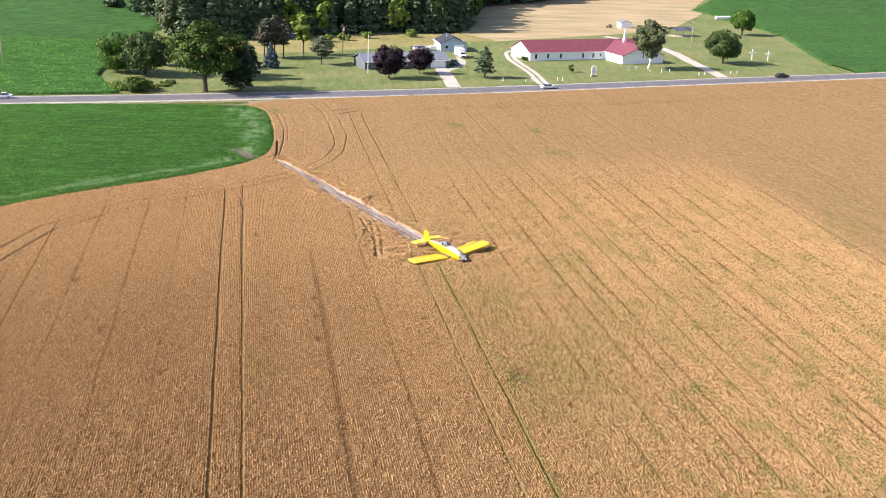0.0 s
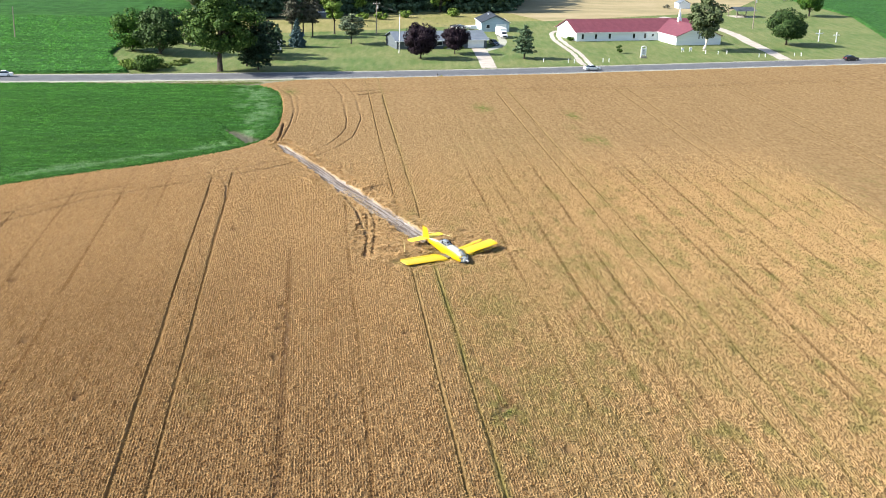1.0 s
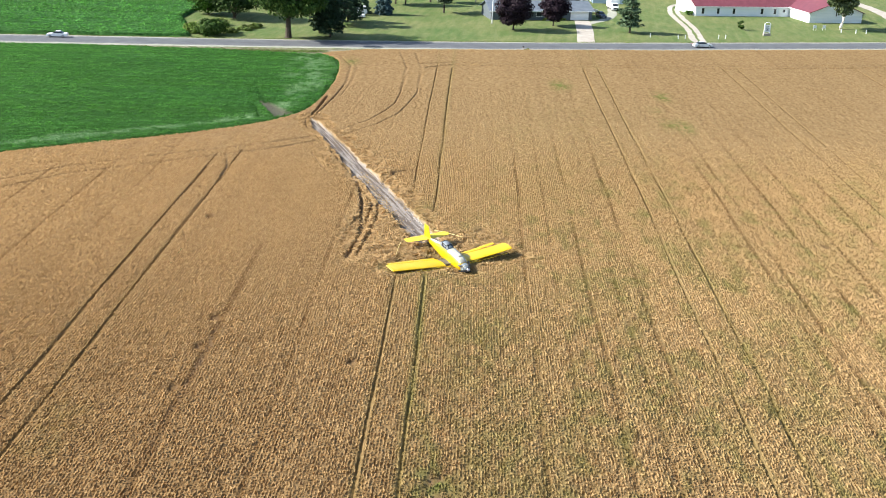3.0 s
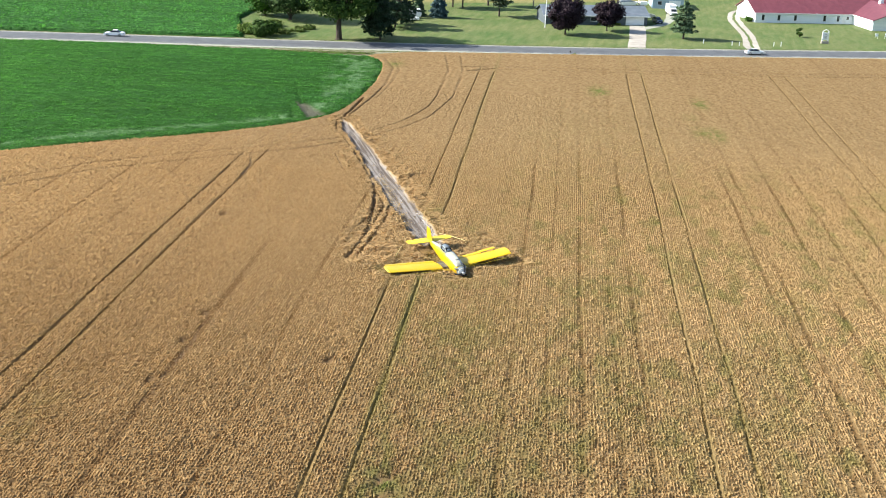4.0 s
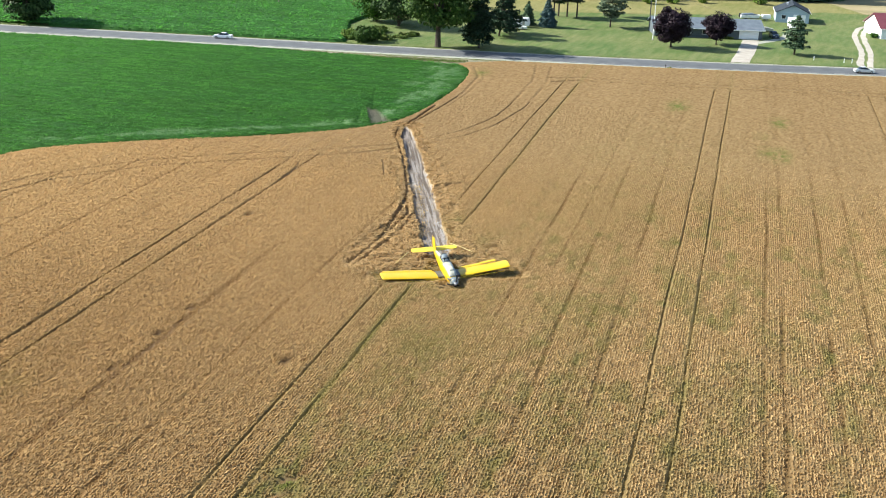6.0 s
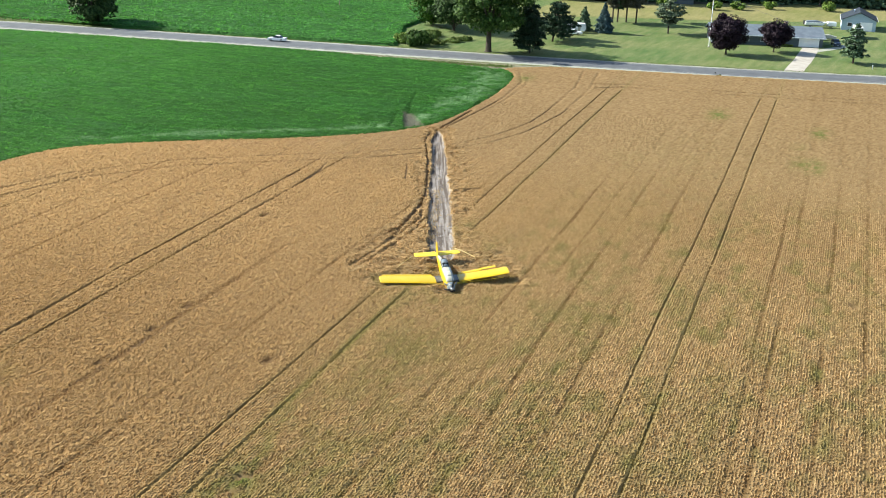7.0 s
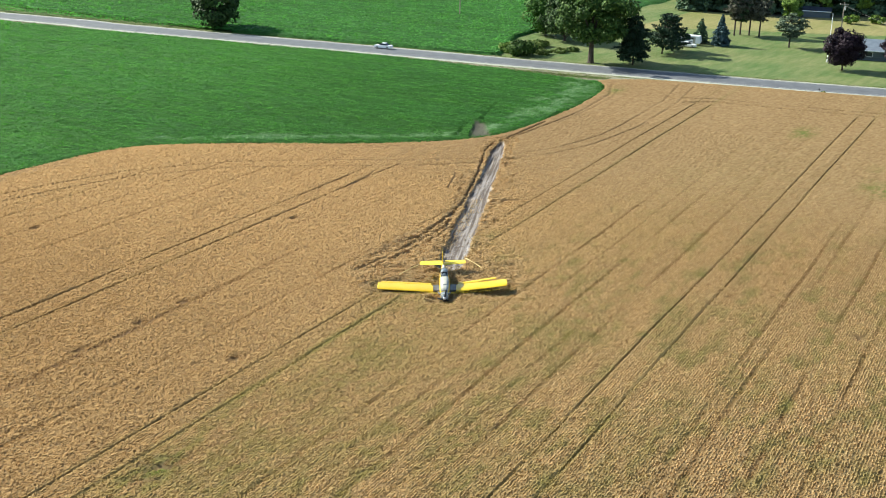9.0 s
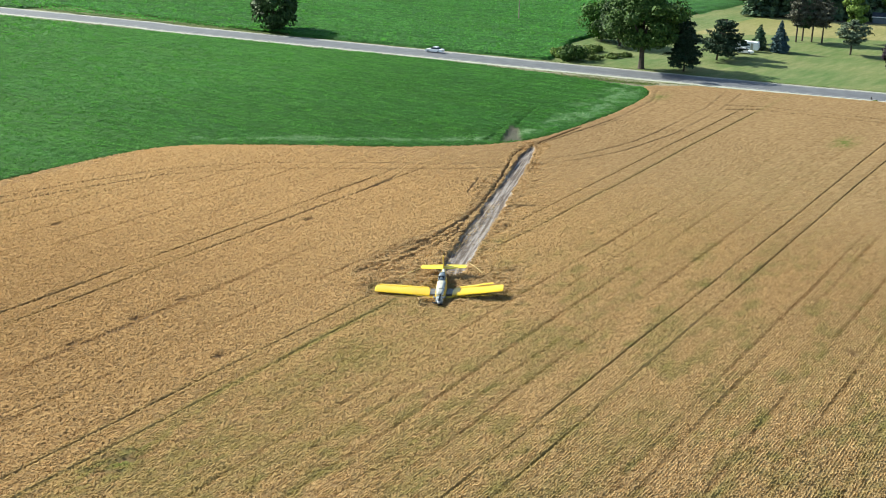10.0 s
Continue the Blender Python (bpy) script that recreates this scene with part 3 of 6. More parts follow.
    l.new(both.outputs[0], n["Material Output"].inputs["Surface"])
    return m


def soy_material(name, low, high, light):
    m, n, l, b = base_mat(name)
    pos = n.new("ShaderNodeNewGeometry").outputs["Position"]
    wide = noise_node(n, l, pos, 0.02, (0.5, 1.6, 1), 4, 0.38, 0.62)
    band = noise_node(n, l, pos, 0.10, (0.12, 1.0, 1), 5)
    leaf = noise_node(n, l, pos, 3.6, (1, 1, 1), 4, 0.42, 0.58)
    streak = noise_node(n, l, pos, 1.0, (0.07, 0.9, 1), 4, 0.40, 0.62)
    c = mix_col(n, l, wide, low, high)
    c = mix_col(n, l, leaf, c, light)
    k = n.new("ShaderNodeMath")
    k.operation = "MULTIPLY"
    l.new(band, k.inputs[0])
    k.inputs[1].default_value = 0.35
    c = mix_col(n, l, k.outputs[0], c, (0.11, 0.26, 0.028))
    ks = n.new("ShaderNodeMath")
    ks.operation = "MULTIPLY"
    l.new(streak, ks.inputs[0])
    ks.inputs[1].default_value = 0.35
    c = mix_col(n, l, ks.outputs[0], c, (0.010, 0.048, 0.004))
    # the dark end of the tone paints the shaded gaps under the leaves
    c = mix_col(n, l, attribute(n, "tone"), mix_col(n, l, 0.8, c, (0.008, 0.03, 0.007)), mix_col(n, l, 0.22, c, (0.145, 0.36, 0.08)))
    c = mix_col(n, l, attribute(n, "green"), c, mix_col(n, l, leaf, (0.10, 0.23, 0.08), (0.29, 0.43, 0.22)))
    c = mix_col(n, l, attribute(n, "bare"), c, (0.17, 0.145, 0.12))
    l.new(c, b.inputs["Base Color"])
    b.inputs["Roughness"].default_value = 0.7
    b.inputs["Specular IOR Level"].default_value = 0.08
    bu = n.new("ShaderNodeBump")
    bu.inputs["Strength"].default_value, bu.inputs["Distance"].default_value = 1.0, 0.2
    l.new(leaf, bu.inputs["Height"])
    l.new(bu.outputs[0], b.inputs["Normal"])
    thin = n.new("ShaderNodeBsdfTranslucent")     # leaves glow against the sun
    l.new(mix_col(n, l, 0.55, c, (0.12, 0.44, 0.045)), thin.inputs["Color"])
    both = n.new("ShaderNodeMixShader")
    both.inputs[0].default_value = 0.32
    l.new(b.outputs[0], both.inputs[1])
    l.new(thin.outputs[0], both.inputs[2])
    l.new(both.outputs[0], n["Material Output"].inputs["Surface"])
    return m


def grass_material(name, cool, warm, dry_col, dark):
    """Mown grass: mower bands, dry streaks, mottling and blades."""
    m, n, l, b = base_mat(name)
    pos = n.new("ShaderNodeNewGeometry").outputs["Position"]
    rot = n.new("ShaderNodeMapping")
    rot.inputs["Rotation"].default_value = (0, 0, radians(-84))
    l.new(pos, rot.inputs["Vector"])
    wide = noise_node(n, l, pos, 0.05, (1, 1, 1), 6, 0.38, 0.64)
    dry = noise_node(n, l, rot.outputs[0], 0.35, (0.35, 1.5, 1), 6, 0.38, 0.68)
    band = noise_node(n, l, rot.outputs[0], 1.1, (0.04, 1.0, 1), 3, 0.40, 0.60)
    spot = noise_node(n, l, pos, 0.9, (1, 1, 1), 6, 0.40, 0.66)
    blade = noise_node(n, l, pos, 4.0, (1, 1, 1), 4, 0.35, 0.65)
    c = mix_col(n, l, wide, cool, warm)
    c = mix_col(n, l, scaled(n, l, dry, 0.5), c, dry_col)
    c = mix_col(n, l, scaled(n, l, band, 0.16), c, dark)
    c = mix_col(n, l, scaled(n, l, spot, 0.30), c, dark)
    c = mix_col(n, l, scaled(n, l, blade, 0.30), c, dark)
    l.new(c, b.inputs["Base Color"])
    b.inputs["Roughness"].default_value = 0.9
    b.inputs["Specular IOR Level"].default_value = 0.15
    bu = n.new("ShaderNodeBump")
    bu.inputs["Strength"].default_value, bu.inputs["Distance"].default_value = 0.7, 0.10
    l.new(blade, bu.inputs["Height"])
    l.new(bu.outputs[0], b.inputs["Normal"])
    return m


M_CROP = crop_material()
M_SOY = soy_material("soybean_leaves", (0.041, 0.160, 0.024), (0.088, 0.290, 0.050), (0.110, 0.355, 0.066))
M_SOY_PALE = soy_material("pale_soybean_leaves", (0.068, 0.245, 0.052), (0.13, 0.40, 0.095), (0.155, 0.46, 0.115))
M_GRASS = grass_material("lawn_grass", (0.076, 0.135, 0.034), (0.148, 0.172, 0.060), (0.25, 0.24, 0.112), (0.058, 0.084, 0.026))
M_ROUGH = grass_material("rough_grass", (0.16, 0.17, 0.05), (0.25, 0.22, 0.09), (0.33, 0.27, 0.13), (0.10, 0.11, 0.035))
M_MOWN = surface("mown_stubble", [(0.15, 0.14, 0.062), (0.24, 0.195, 0.095), (0.33, 0.265, 0.15)], 0.06, 0.95, 0.3, stretch=(0.5, 1.5, 1), world_space=True, fine=0.3)
M_LITTER = surface("forest_floor", [(0.03, 0.03, 0.015), (0.05, 0.045, 0.02), (0.075, 0.07, 0.03)], 0.4, 0.95, 0.3, world_space=True)
M_VERGE = surface("dry_verge", [(0.085, 0.085, 0.045), (0.17, 0.16, 0.095), (0.28, 0.255, 0.17)], 0.5, 0.95, 0.4, world_space=True, fine=0.5)

# ---- ground, road, drives ----
_g = [(-4500, -4500), (4500, -4500), (4500, 4500), (-4500, 4500)]
ground = tagged(new("ground", mesh_from("ground", [(x, y, 0.0) for x, y in _g], [(0, 1, 2, 3)], M_GRASS)), "mown grass ground with dry yellow patches", "ground", kind="structure")


def strip(name, line, sections, mat, wobble=0.0, seed=0):
    """A band along a line; sections are (offset to the left, height)."""
    vs, fs = [], []
    k = len(sections)
    for i, (x, y) in enumerate(line):
        ax, ay = line[max(i - 1, 0)]
        bx, by = line[min(i + 1, len(line) - 1)]
        d = math.hypot(bx - ax, by - ay)
        nx, ny = -(by - ay) / d, (bx - ax) / d
        for j, (o, z) in enumerate(sections):
            w = wobble * (noise.noise(Vector((x * 0.23, y * 0.23, j * 7.3 + seed)))) if j in (0, k - 1) else 0
            vs.append((x + nx * (o + w), y + ny * (o + w), z))
    for i in range(len(line) - 1):
        for j in range(k - 1):
            a = i * k + j
            fs.append((a, a + 1, a + k + 1, a + k))
    return mesh_from(name, vs, [f[::-1] for f in fs], mat)


ROAD_FINE = smooth_line(ROAD[::2], 1.5)
tagged(new("verge", strip("verge", ROAD_FINE, [(-13.0, 0.012), (-7.8, 0.05), (-6.0, 0.10), (6.0, 0.10), (6.6, 0.03), (7.1, 0.01)], M_VERGE, 1.2)), "dry grassy verge along the road", "verge", kind="structure")
tagged(new("road_shoulder", strip("road_shoulder", ROAD_FINE, [(-5.9, 0.10), (-5.5, 0.15), (-4.2, 0.185), (4.2, 0.185), (5.3, 0.15), (5.8, 0.10)], M_GRAVEL, 0.5, 3)), "pale gravel road shoulder", "road shoulder", kind="structure")
tagged(new("road", strip("road", ROAD_FINE, [(-4.45, 0.17), (-4.4, 0.20), (0, 0.27), (4.4, 0.20), (4.45, 0.17)], M_ASPHALT, 0.12, 5)), "grey asphalt country road with two lanes", "road", kind="structure")
M_LINE = surface("worn_line_paint", [(0.30, 0.29, 0.25), (0.45, 0.43, 0.38)], 1.0, 0.8, world_space=True)
for _o in (-3.75, 3.75):
    tagged(new("trim", strip("edge_line", ROAD_FINE, [(_o - 0.06, 0.212), (_o + 0.06, 0.212)], M_LINE)), "worn white edge line on the asphalt", "road line", kind="structure")


def drive(name, line, half, mat, z, label, wob=0.4):
    return tagged(new(name, strip(name, smooth_line(line, 1.5), [(-half, z - 0.02), (-half * 0.8, z), (half * 0.8, z), (half, z - 0.02)], mat, wob)), label, "driveway", kind="structure")


drive("driveway_house", [(29.9, 161.8), (30.4, 170.5), (31.5, 185.9), (32.2, 204.3)], 2.2, M_CONCRETE, 0.05, "pale concrete driveway up to a garage door", 0.15)
drive("driveway_house_side", [(33.1, 198.6), (37.9, 206.3), (41.7, 216.1), (43.5, 231.5), (44.3, 241.4)], 1.3, M_GRAVEL, 0.035, "pale gravel track beside the house")
for _o in (-1.15, 1.15):
    drive("driveway_church_west", [(59.5 + _o, 170), (60.1 + _o, 179.2), (61.6 + _o, 198), (61.6 + _o, 216.2), (62.4 + _o, 232.6), (66.3 + _o, 248.3), (77.3 + _o, 257.9)], 0.75, M_CONCRETE, 0.04, "two pale gravel wheel tracks on grass")
drive("driveway_church_west", [(56.4, 168.2), (60, 170.8), (64.2, 170.6)], 2.2, M_CONCRETE, 0.03, "pale gravel driveway mouth at the road")
drive("driveway_church_east", [(125.2, 186.3), (126.5, 199), (128.1, 224.9), (130.3, 251.6), (127.7, 281.3), (118, 299.5)], 2.1, M_CONCRETE, 0.05, "pale gravel driveway beside the church")
tagged(new("mown_field", mesh_from("mown_field", [(x, y, 0.03) for x, y in MOWN], [tuple(range(len(MOWN)))], M_MOWN)), "dry tan mown field behind the church", "field", kind="structure")
_rg = [(-55.4, 215.4), (-35, 230.6), (-7.7, 240.3), (22, 253.4), (39.3, 262.5), (54.7, 277.2), (67.5, 278), (54.4, 310.1), (51.8, 301.6), (24.3, 302.1), (2.5, 289.9), (-19.3, 272.1), (-50.5, 268.3)]
tagged(new("rough_meadow", mesh_from("rough_meadow", [(x, y, 0.016) for x, y in _rg], [tuple(range(len(_rg)))], M_ROUGH)), "rough yellowish grass before the pine wood", "meadow", kind="structure")
_fl = [(-63.7, 304.7), (-50.5, 268.3), (-19.3, 272.1), (2.5, 289.9), (24.3, 302.1), (51.8, 301.6), (66.8, 335), (89, 415), (161, 491.4), (246, 506.1), (351.4, 603.1), (330, 800), (-62, 800)]
tagged(new("forest_floor", mesh_from("forest_floor", [(x, y, 0.02) for x, y in _fl], [tuple(range(len(_fl)))], M_LITTER)), "dark leaf litter under the wood", "forest floor", kind="structure")

# ---- the crops ----


def wheat(j):
    return lambda x, y: crop_height(x, y, j)


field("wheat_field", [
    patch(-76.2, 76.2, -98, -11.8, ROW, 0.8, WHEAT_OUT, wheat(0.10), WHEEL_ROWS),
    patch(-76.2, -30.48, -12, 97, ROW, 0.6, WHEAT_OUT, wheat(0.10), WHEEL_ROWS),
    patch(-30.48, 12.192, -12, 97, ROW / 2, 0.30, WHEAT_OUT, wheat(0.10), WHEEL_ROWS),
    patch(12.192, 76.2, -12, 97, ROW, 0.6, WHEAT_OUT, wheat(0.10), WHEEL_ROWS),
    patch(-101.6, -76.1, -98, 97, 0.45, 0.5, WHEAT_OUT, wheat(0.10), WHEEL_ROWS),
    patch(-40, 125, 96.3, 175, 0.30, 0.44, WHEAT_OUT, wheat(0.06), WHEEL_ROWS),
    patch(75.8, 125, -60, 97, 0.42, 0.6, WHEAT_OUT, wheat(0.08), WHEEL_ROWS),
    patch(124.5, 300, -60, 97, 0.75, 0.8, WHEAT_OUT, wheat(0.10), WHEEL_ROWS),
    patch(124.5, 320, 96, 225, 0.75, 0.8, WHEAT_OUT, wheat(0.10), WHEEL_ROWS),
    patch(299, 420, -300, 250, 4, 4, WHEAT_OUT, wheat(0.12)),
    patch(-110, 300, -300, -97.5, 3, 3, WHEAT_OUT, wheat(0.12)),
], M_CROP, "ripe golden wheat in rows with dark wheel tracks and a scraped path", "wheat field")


EAR_PLOT = [(-60, -82), (28, -82), (64, -42), (76, 0), (76, 92), (-81, 92), (-81, -30)]


def wheat_ears(x0, x1, y0, y1, step):
    """Tufts of ears standing in the drilled rows, joined as one."""
    X, Y = np.meshgrid(np.arange(x0, x1, ROW) + ROW / 2, np.arange(y0, y1, step), indexing="ij")
    X = (X + 0.22 * (vnoise(X / 1.6, Y / 16, 42) - 0.5) + rng.normal(size=X.shape) * 0.016).ravel()
    Y = (Y + (rng.random(Y.shape) - 0.5) * step).ravel()
    k = inside(X, Y, WHEAT_OUT) & inside(X, Y, EAR_PLOT)
    X, Y = X[k], Y[k]
    h, bare, green, laid, tone, opened = crop_height(X, Y, 0.0)
    stand = ears_stand(X, Y)
    k = (rng.random(len(X)) < stand * (1.02 - opened)) & (bare < 0.3)
    X, Y, h, bare, green, laid, tone, stand = (a[k] for a in (X, Y, h, bare, green, laid, tone, stand))
    n = len(X)
    top = h / (1 - 0.17 * stand) + rng.normal(size=n) * 0.022
    az = math.pi / 2 + rng.normal(size=n) * 0.65
    w = 0.055 + 0.03 * rng.random(n)
    u = np.stack([np.cos(az) * w, np.sin(az) * w * 1.8, np.zeros(n)], 1)
    nod = 0.03 + 0.09 * rng.random(n)               # ripe ears nod over to one side
    side = rng.random(n) * 2 * math.pi
    lean = np.stack([np.cos(side) * nod, np.sin(side) * nod, np.zeros(n)], 1)
    low = np.stack([X, Y, np.maximum(h * 0.95, 0.1)], 1)
    high = np.stack([X, Y, np.maximum(top, 0.25)], 1) + lean
    twist = np.stack([rng.normal(size=n) * 0.03, rng.normal(size=n) * 0.03, rng.normal(size=n) * 0.03], 1)
    v = np.stack([low - 0.7 * u, low + 0.7 * u, high + u + twist, high - u - twist], 1).reshape(-1, 3)
    tone = np.clip(tone - 0.05 * stand + 0.21 + (rng.random(n) - 0.5) * 0.26, 0, 1)
    m = np.repeat(np.stack([bare, green, laid, tone], 1), 4, axis=0)
    m[:, 3] = np.clip(m[:, 3] + np.tile([-0.05, -0.05, 0.05, 0.05], n), 0, 1)
    return v, np.arange(4 * n).reshape(n, 4), m


def laid_straw(x0, x1, y0, y1, step):
    """Stalks lying flattened in swirls beside the scrape and round the wreck, joined as one."""
    X, Y = np.meshgrid(np.arange(x0, x1, step), np.arange(y0, y1, step), indexing="ij")
    X, Y = (X + (rng.random(X.shape) - 0.5) * step).ravel(), (Y + (rng.random(Y.shape) - 0.5) * step).ravel()
    h, bare, green, laid, tone, opened = crop_height(X, Y, 0.0)
    k = (rng.random(len(X)) < laid * 1.1) & (bare < 0.22)
    X, Y, h, bare, green, tone = (a[k] for a in (X, Y, h, bare, green, tone))
    n = len(X)
    az = 2.0 + 3.2 * (vnoise(X / 2.4, Y / 2.4, 61) - 0.5) * 2 + rng.normal(size=n) * 0.45
    L, w = 0.16 + 0.18 * rng.random(n), 0.035 + 0.04 * rng.random(n)
    d = np.stack([np.cos(az) * L, np.sin(az) * L, rng.normal(size=n) * 0.09], 1)
    u = np.stack([-np.sin(az) * w, np.cos(az) * w, rng.normal(size=n) * 0.04], 1)
    c = np.stack([X, Y, h + 0.05 + 0.10 * rng.random(n)], 1)
    v = np.stack([c - d - u, c + d - 0.6 * u, c + d + 0.6 * u, c - d + u], 1).reshape(-1, 3)
    tone = np.clip(tone + 0.34 + (rng.random(n) - 0.5) * 0.5, 0, 1)
    return v, np.arange(4 * n).reshape(n, 4), np.repeat(np.stack([0 * bare, 0.6 * green, 0 * tone, tone], 1), 4, axis=0)


field("laid_straw", [laid_straw(-31, 13, -9, 74, 0.15)], M_CROP, "flattened tangled straw lying in swirls round the wreck", "straw")
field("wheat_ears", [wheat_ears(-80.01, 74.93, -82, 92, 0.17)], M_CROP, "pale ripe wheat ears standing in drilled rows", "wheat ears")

WEEDY_BAND = [(-77, 36), (-60, 48), (-45, 58), (-36, 66), (-31, 76), (-30, 96), (-31, 114), (-34, 126)]
BARE_WEDGE = [(-28.5, 70.5), (-31.5, 67.5), (-36.5, 80), (-34.2, 79.5)]


def soy_height(j, near=True):
    def f(x, y):
        h = 0.72 + 0.2 * (vnoise(x / 8, y / 8, 31) - 0.5) + (rng.random(np.shape(x)) - 0.5) * j + 0.10 * (vnoise(x * 1.3, y * 1.3, 32) - 0.5)
        bare, green = np.zeros(np.shape(x)), np.zeros(np.shape(x))
        if near:
            d, _ = path_distance(x, y, WEEDY_BAND)
            green = 0.8 * np.clip(1.3 - d / (0.7 + 2.2 * vnoise(x / 6, y / 6, 33) + 2.8 * np.clip((y - 84) / 14, 0, 1)), 0, 1) * np.clip((0.5 * vnoise(x / 2.3, y / 2.3, 34) + 0.5 * vnoise(x * 1.1, y * 1.1, 35) - 0.38) * 4, 0, 1)
            w = inside(x, y, BARE_WEDGE)
            for line in ([(-31.2, 67.5), (-34.4, 78.5)], [(-34.0, 68), (-37.2, 79.5)], [(-35, 79), (-40, 96)]):
                dd, _ = path_distance(x, y, line)
                h = h * np.where(dd < 0.3, 0.45, 1)
            h = np.where(w, 0.15 + 0.25 * rng.random(np.shape(x)), h)
            bare = np.where(w, 0.85, bare)
        # low base tone: shade below the leaf clumps is painted into the sheet
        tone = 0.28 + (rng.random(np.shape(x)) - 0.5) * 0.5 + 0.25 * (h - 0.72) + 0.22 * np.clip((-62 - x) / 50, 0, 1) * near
        return h, bare, green, bare * 0, np.clip(tone, 0, 1)
    return f


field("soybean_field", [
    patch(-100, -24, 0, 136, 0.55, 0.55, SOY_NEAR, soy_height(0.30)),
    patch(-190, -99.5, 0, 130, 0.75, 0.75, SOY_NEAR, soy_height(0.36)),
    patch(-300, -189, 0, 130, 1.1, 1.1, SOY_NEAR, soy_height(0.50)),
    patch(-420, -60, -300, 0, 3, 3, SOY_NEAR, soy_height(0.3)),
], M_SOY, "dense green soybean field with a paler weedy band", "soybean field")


def soy_leaves(x0, x1, y0, y1, step, size, plot=SOY_NEAR):
    """Leaf clumps over the bean rows, joined as one."""
    X, Y = np.meshgrid(np.arange(x0, x1, step), np.arange(y0, y1, step), indexing="ij")
    X, Y = (X + (rng.random(X.shape) - 0.5) * step).ravel(), (Y + (rng.random(Y.shape) - 0.5) * step).ravel()
    k = inside(X, Y, plot)
    X, Y = X[k], Y[k]
    h, bare, green, laid, tone = soy_height(0.0, plot is SOY_NEAR)(X, Y)
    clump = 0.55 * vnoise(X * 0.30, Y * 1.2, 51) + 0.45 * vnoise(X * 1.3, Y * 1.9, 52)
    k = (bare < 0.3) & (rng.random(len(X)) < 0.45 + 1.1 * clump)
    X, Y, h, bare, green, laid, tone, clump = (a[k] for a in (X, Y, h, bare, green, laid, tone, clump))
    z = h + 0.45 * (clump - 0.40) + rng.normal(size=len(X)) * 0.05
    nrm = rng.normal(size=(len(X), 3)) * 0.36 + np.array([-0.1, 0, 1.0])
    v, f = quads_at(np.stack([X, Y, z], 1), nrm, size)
    # high clumps lightened, low ones darkened, as shade inside the canopy
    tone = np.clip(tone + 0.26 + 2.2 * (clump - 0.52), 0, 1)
    return v, f, np.repeat(np.stack([bare, green, laid, tone], 1), 4, axis=0)


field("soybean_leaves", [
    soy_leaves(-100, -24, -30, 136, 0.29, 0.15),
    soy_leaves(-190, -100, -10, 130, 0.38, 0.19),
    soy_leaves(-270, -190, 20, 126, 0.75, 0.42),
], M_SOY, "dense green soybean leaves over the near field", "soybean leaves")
field("soybean_field", [
    patch(-240, -60, 140, 260, 0.8, 0.8, SOY_BEYOND, soy_height(0.24, False)),
    patch(-420, -240, 60, 260, 1.8, 1.8, SOY_BEYOND, soy_height(0.24, False)),
    patch(-480, -60, 260, 560, 2.0, 2.2, SOY_BEYOND, soy_height(0.26, False)),
], M_SOY_PALE, "bright green soybean field beyond the road", "soybean field")
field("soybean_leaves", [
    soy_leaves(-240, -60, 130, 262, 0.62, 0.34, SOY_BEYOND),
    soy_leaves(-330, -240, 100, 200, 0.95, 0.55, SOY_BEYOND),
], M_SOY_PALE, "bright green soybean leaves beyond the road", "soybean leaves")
field("soybean_field", [
    patch(179.8, 366.3, 188, 420, 1.0, 1.1, SOY_RIGHT, soy_height(0.24, False)),
    patch(178, 620, 420, 800, 3.0, 3.2, SOY_RIGHT, soy_height(0.26, False)),
    patch(330, 620, 225, 420, 2.0, 2.2, SOY_RIGHT, soy_height(0.26, False)),
], M_SOY_PALE, "bright green soybean field beside the church", "soybean field")

# ---- trees ----


def crown_cloud(h, r, base, clusters, per, size, fullness=0.75, top=1.0, clump=1.0):
    """Leaf sprays gathered in clusters through an uneven crown."""
    c = rng.normal(size=(clusters, 3))
    c /= np.linalg.norm(c, axis=1, keepdims=True)
    rad = fullness + (1 - fullness) * rng.random(clusters)
    lump = 0.82 + 0.36 * rng.random(clusters)
    zc, zr = (h + base) / 2, (h - base) / 2
    k = np.where(c[:, 2] < 0, 0.9, top)
    cen = np.stack([c[:, 0] * r * rad * lump * 0.86, c[:, 1] * r * rad * lump * 0.86, zc + c[:, 2] * zr * rad * k * 0.9], 1)
    cr = r * (0.24 + 0.16 * rng.random(clusters)) * clump
    d = rng.normal(size=(clusters, per, 3))
    d /= np.linalg.norm(d, axis=2, keepdims=True)
    p = cen[:, None] + d * (cr[:, None, None] * np.cbrt(0.25 + 0.75 * rng.random((clusters, per, 1)))) * np.array([1, 1, 0.75])
    out = (p - np.array([0, 0, zc])) * 0.4 + d * r * 0.4 + rng.normal(size=p.shape) * r * 0.35 + np.array([0, 0, r * 0.25])
    return p.reshape(-1, 3), out.reshape(-1, 3), cen, cr


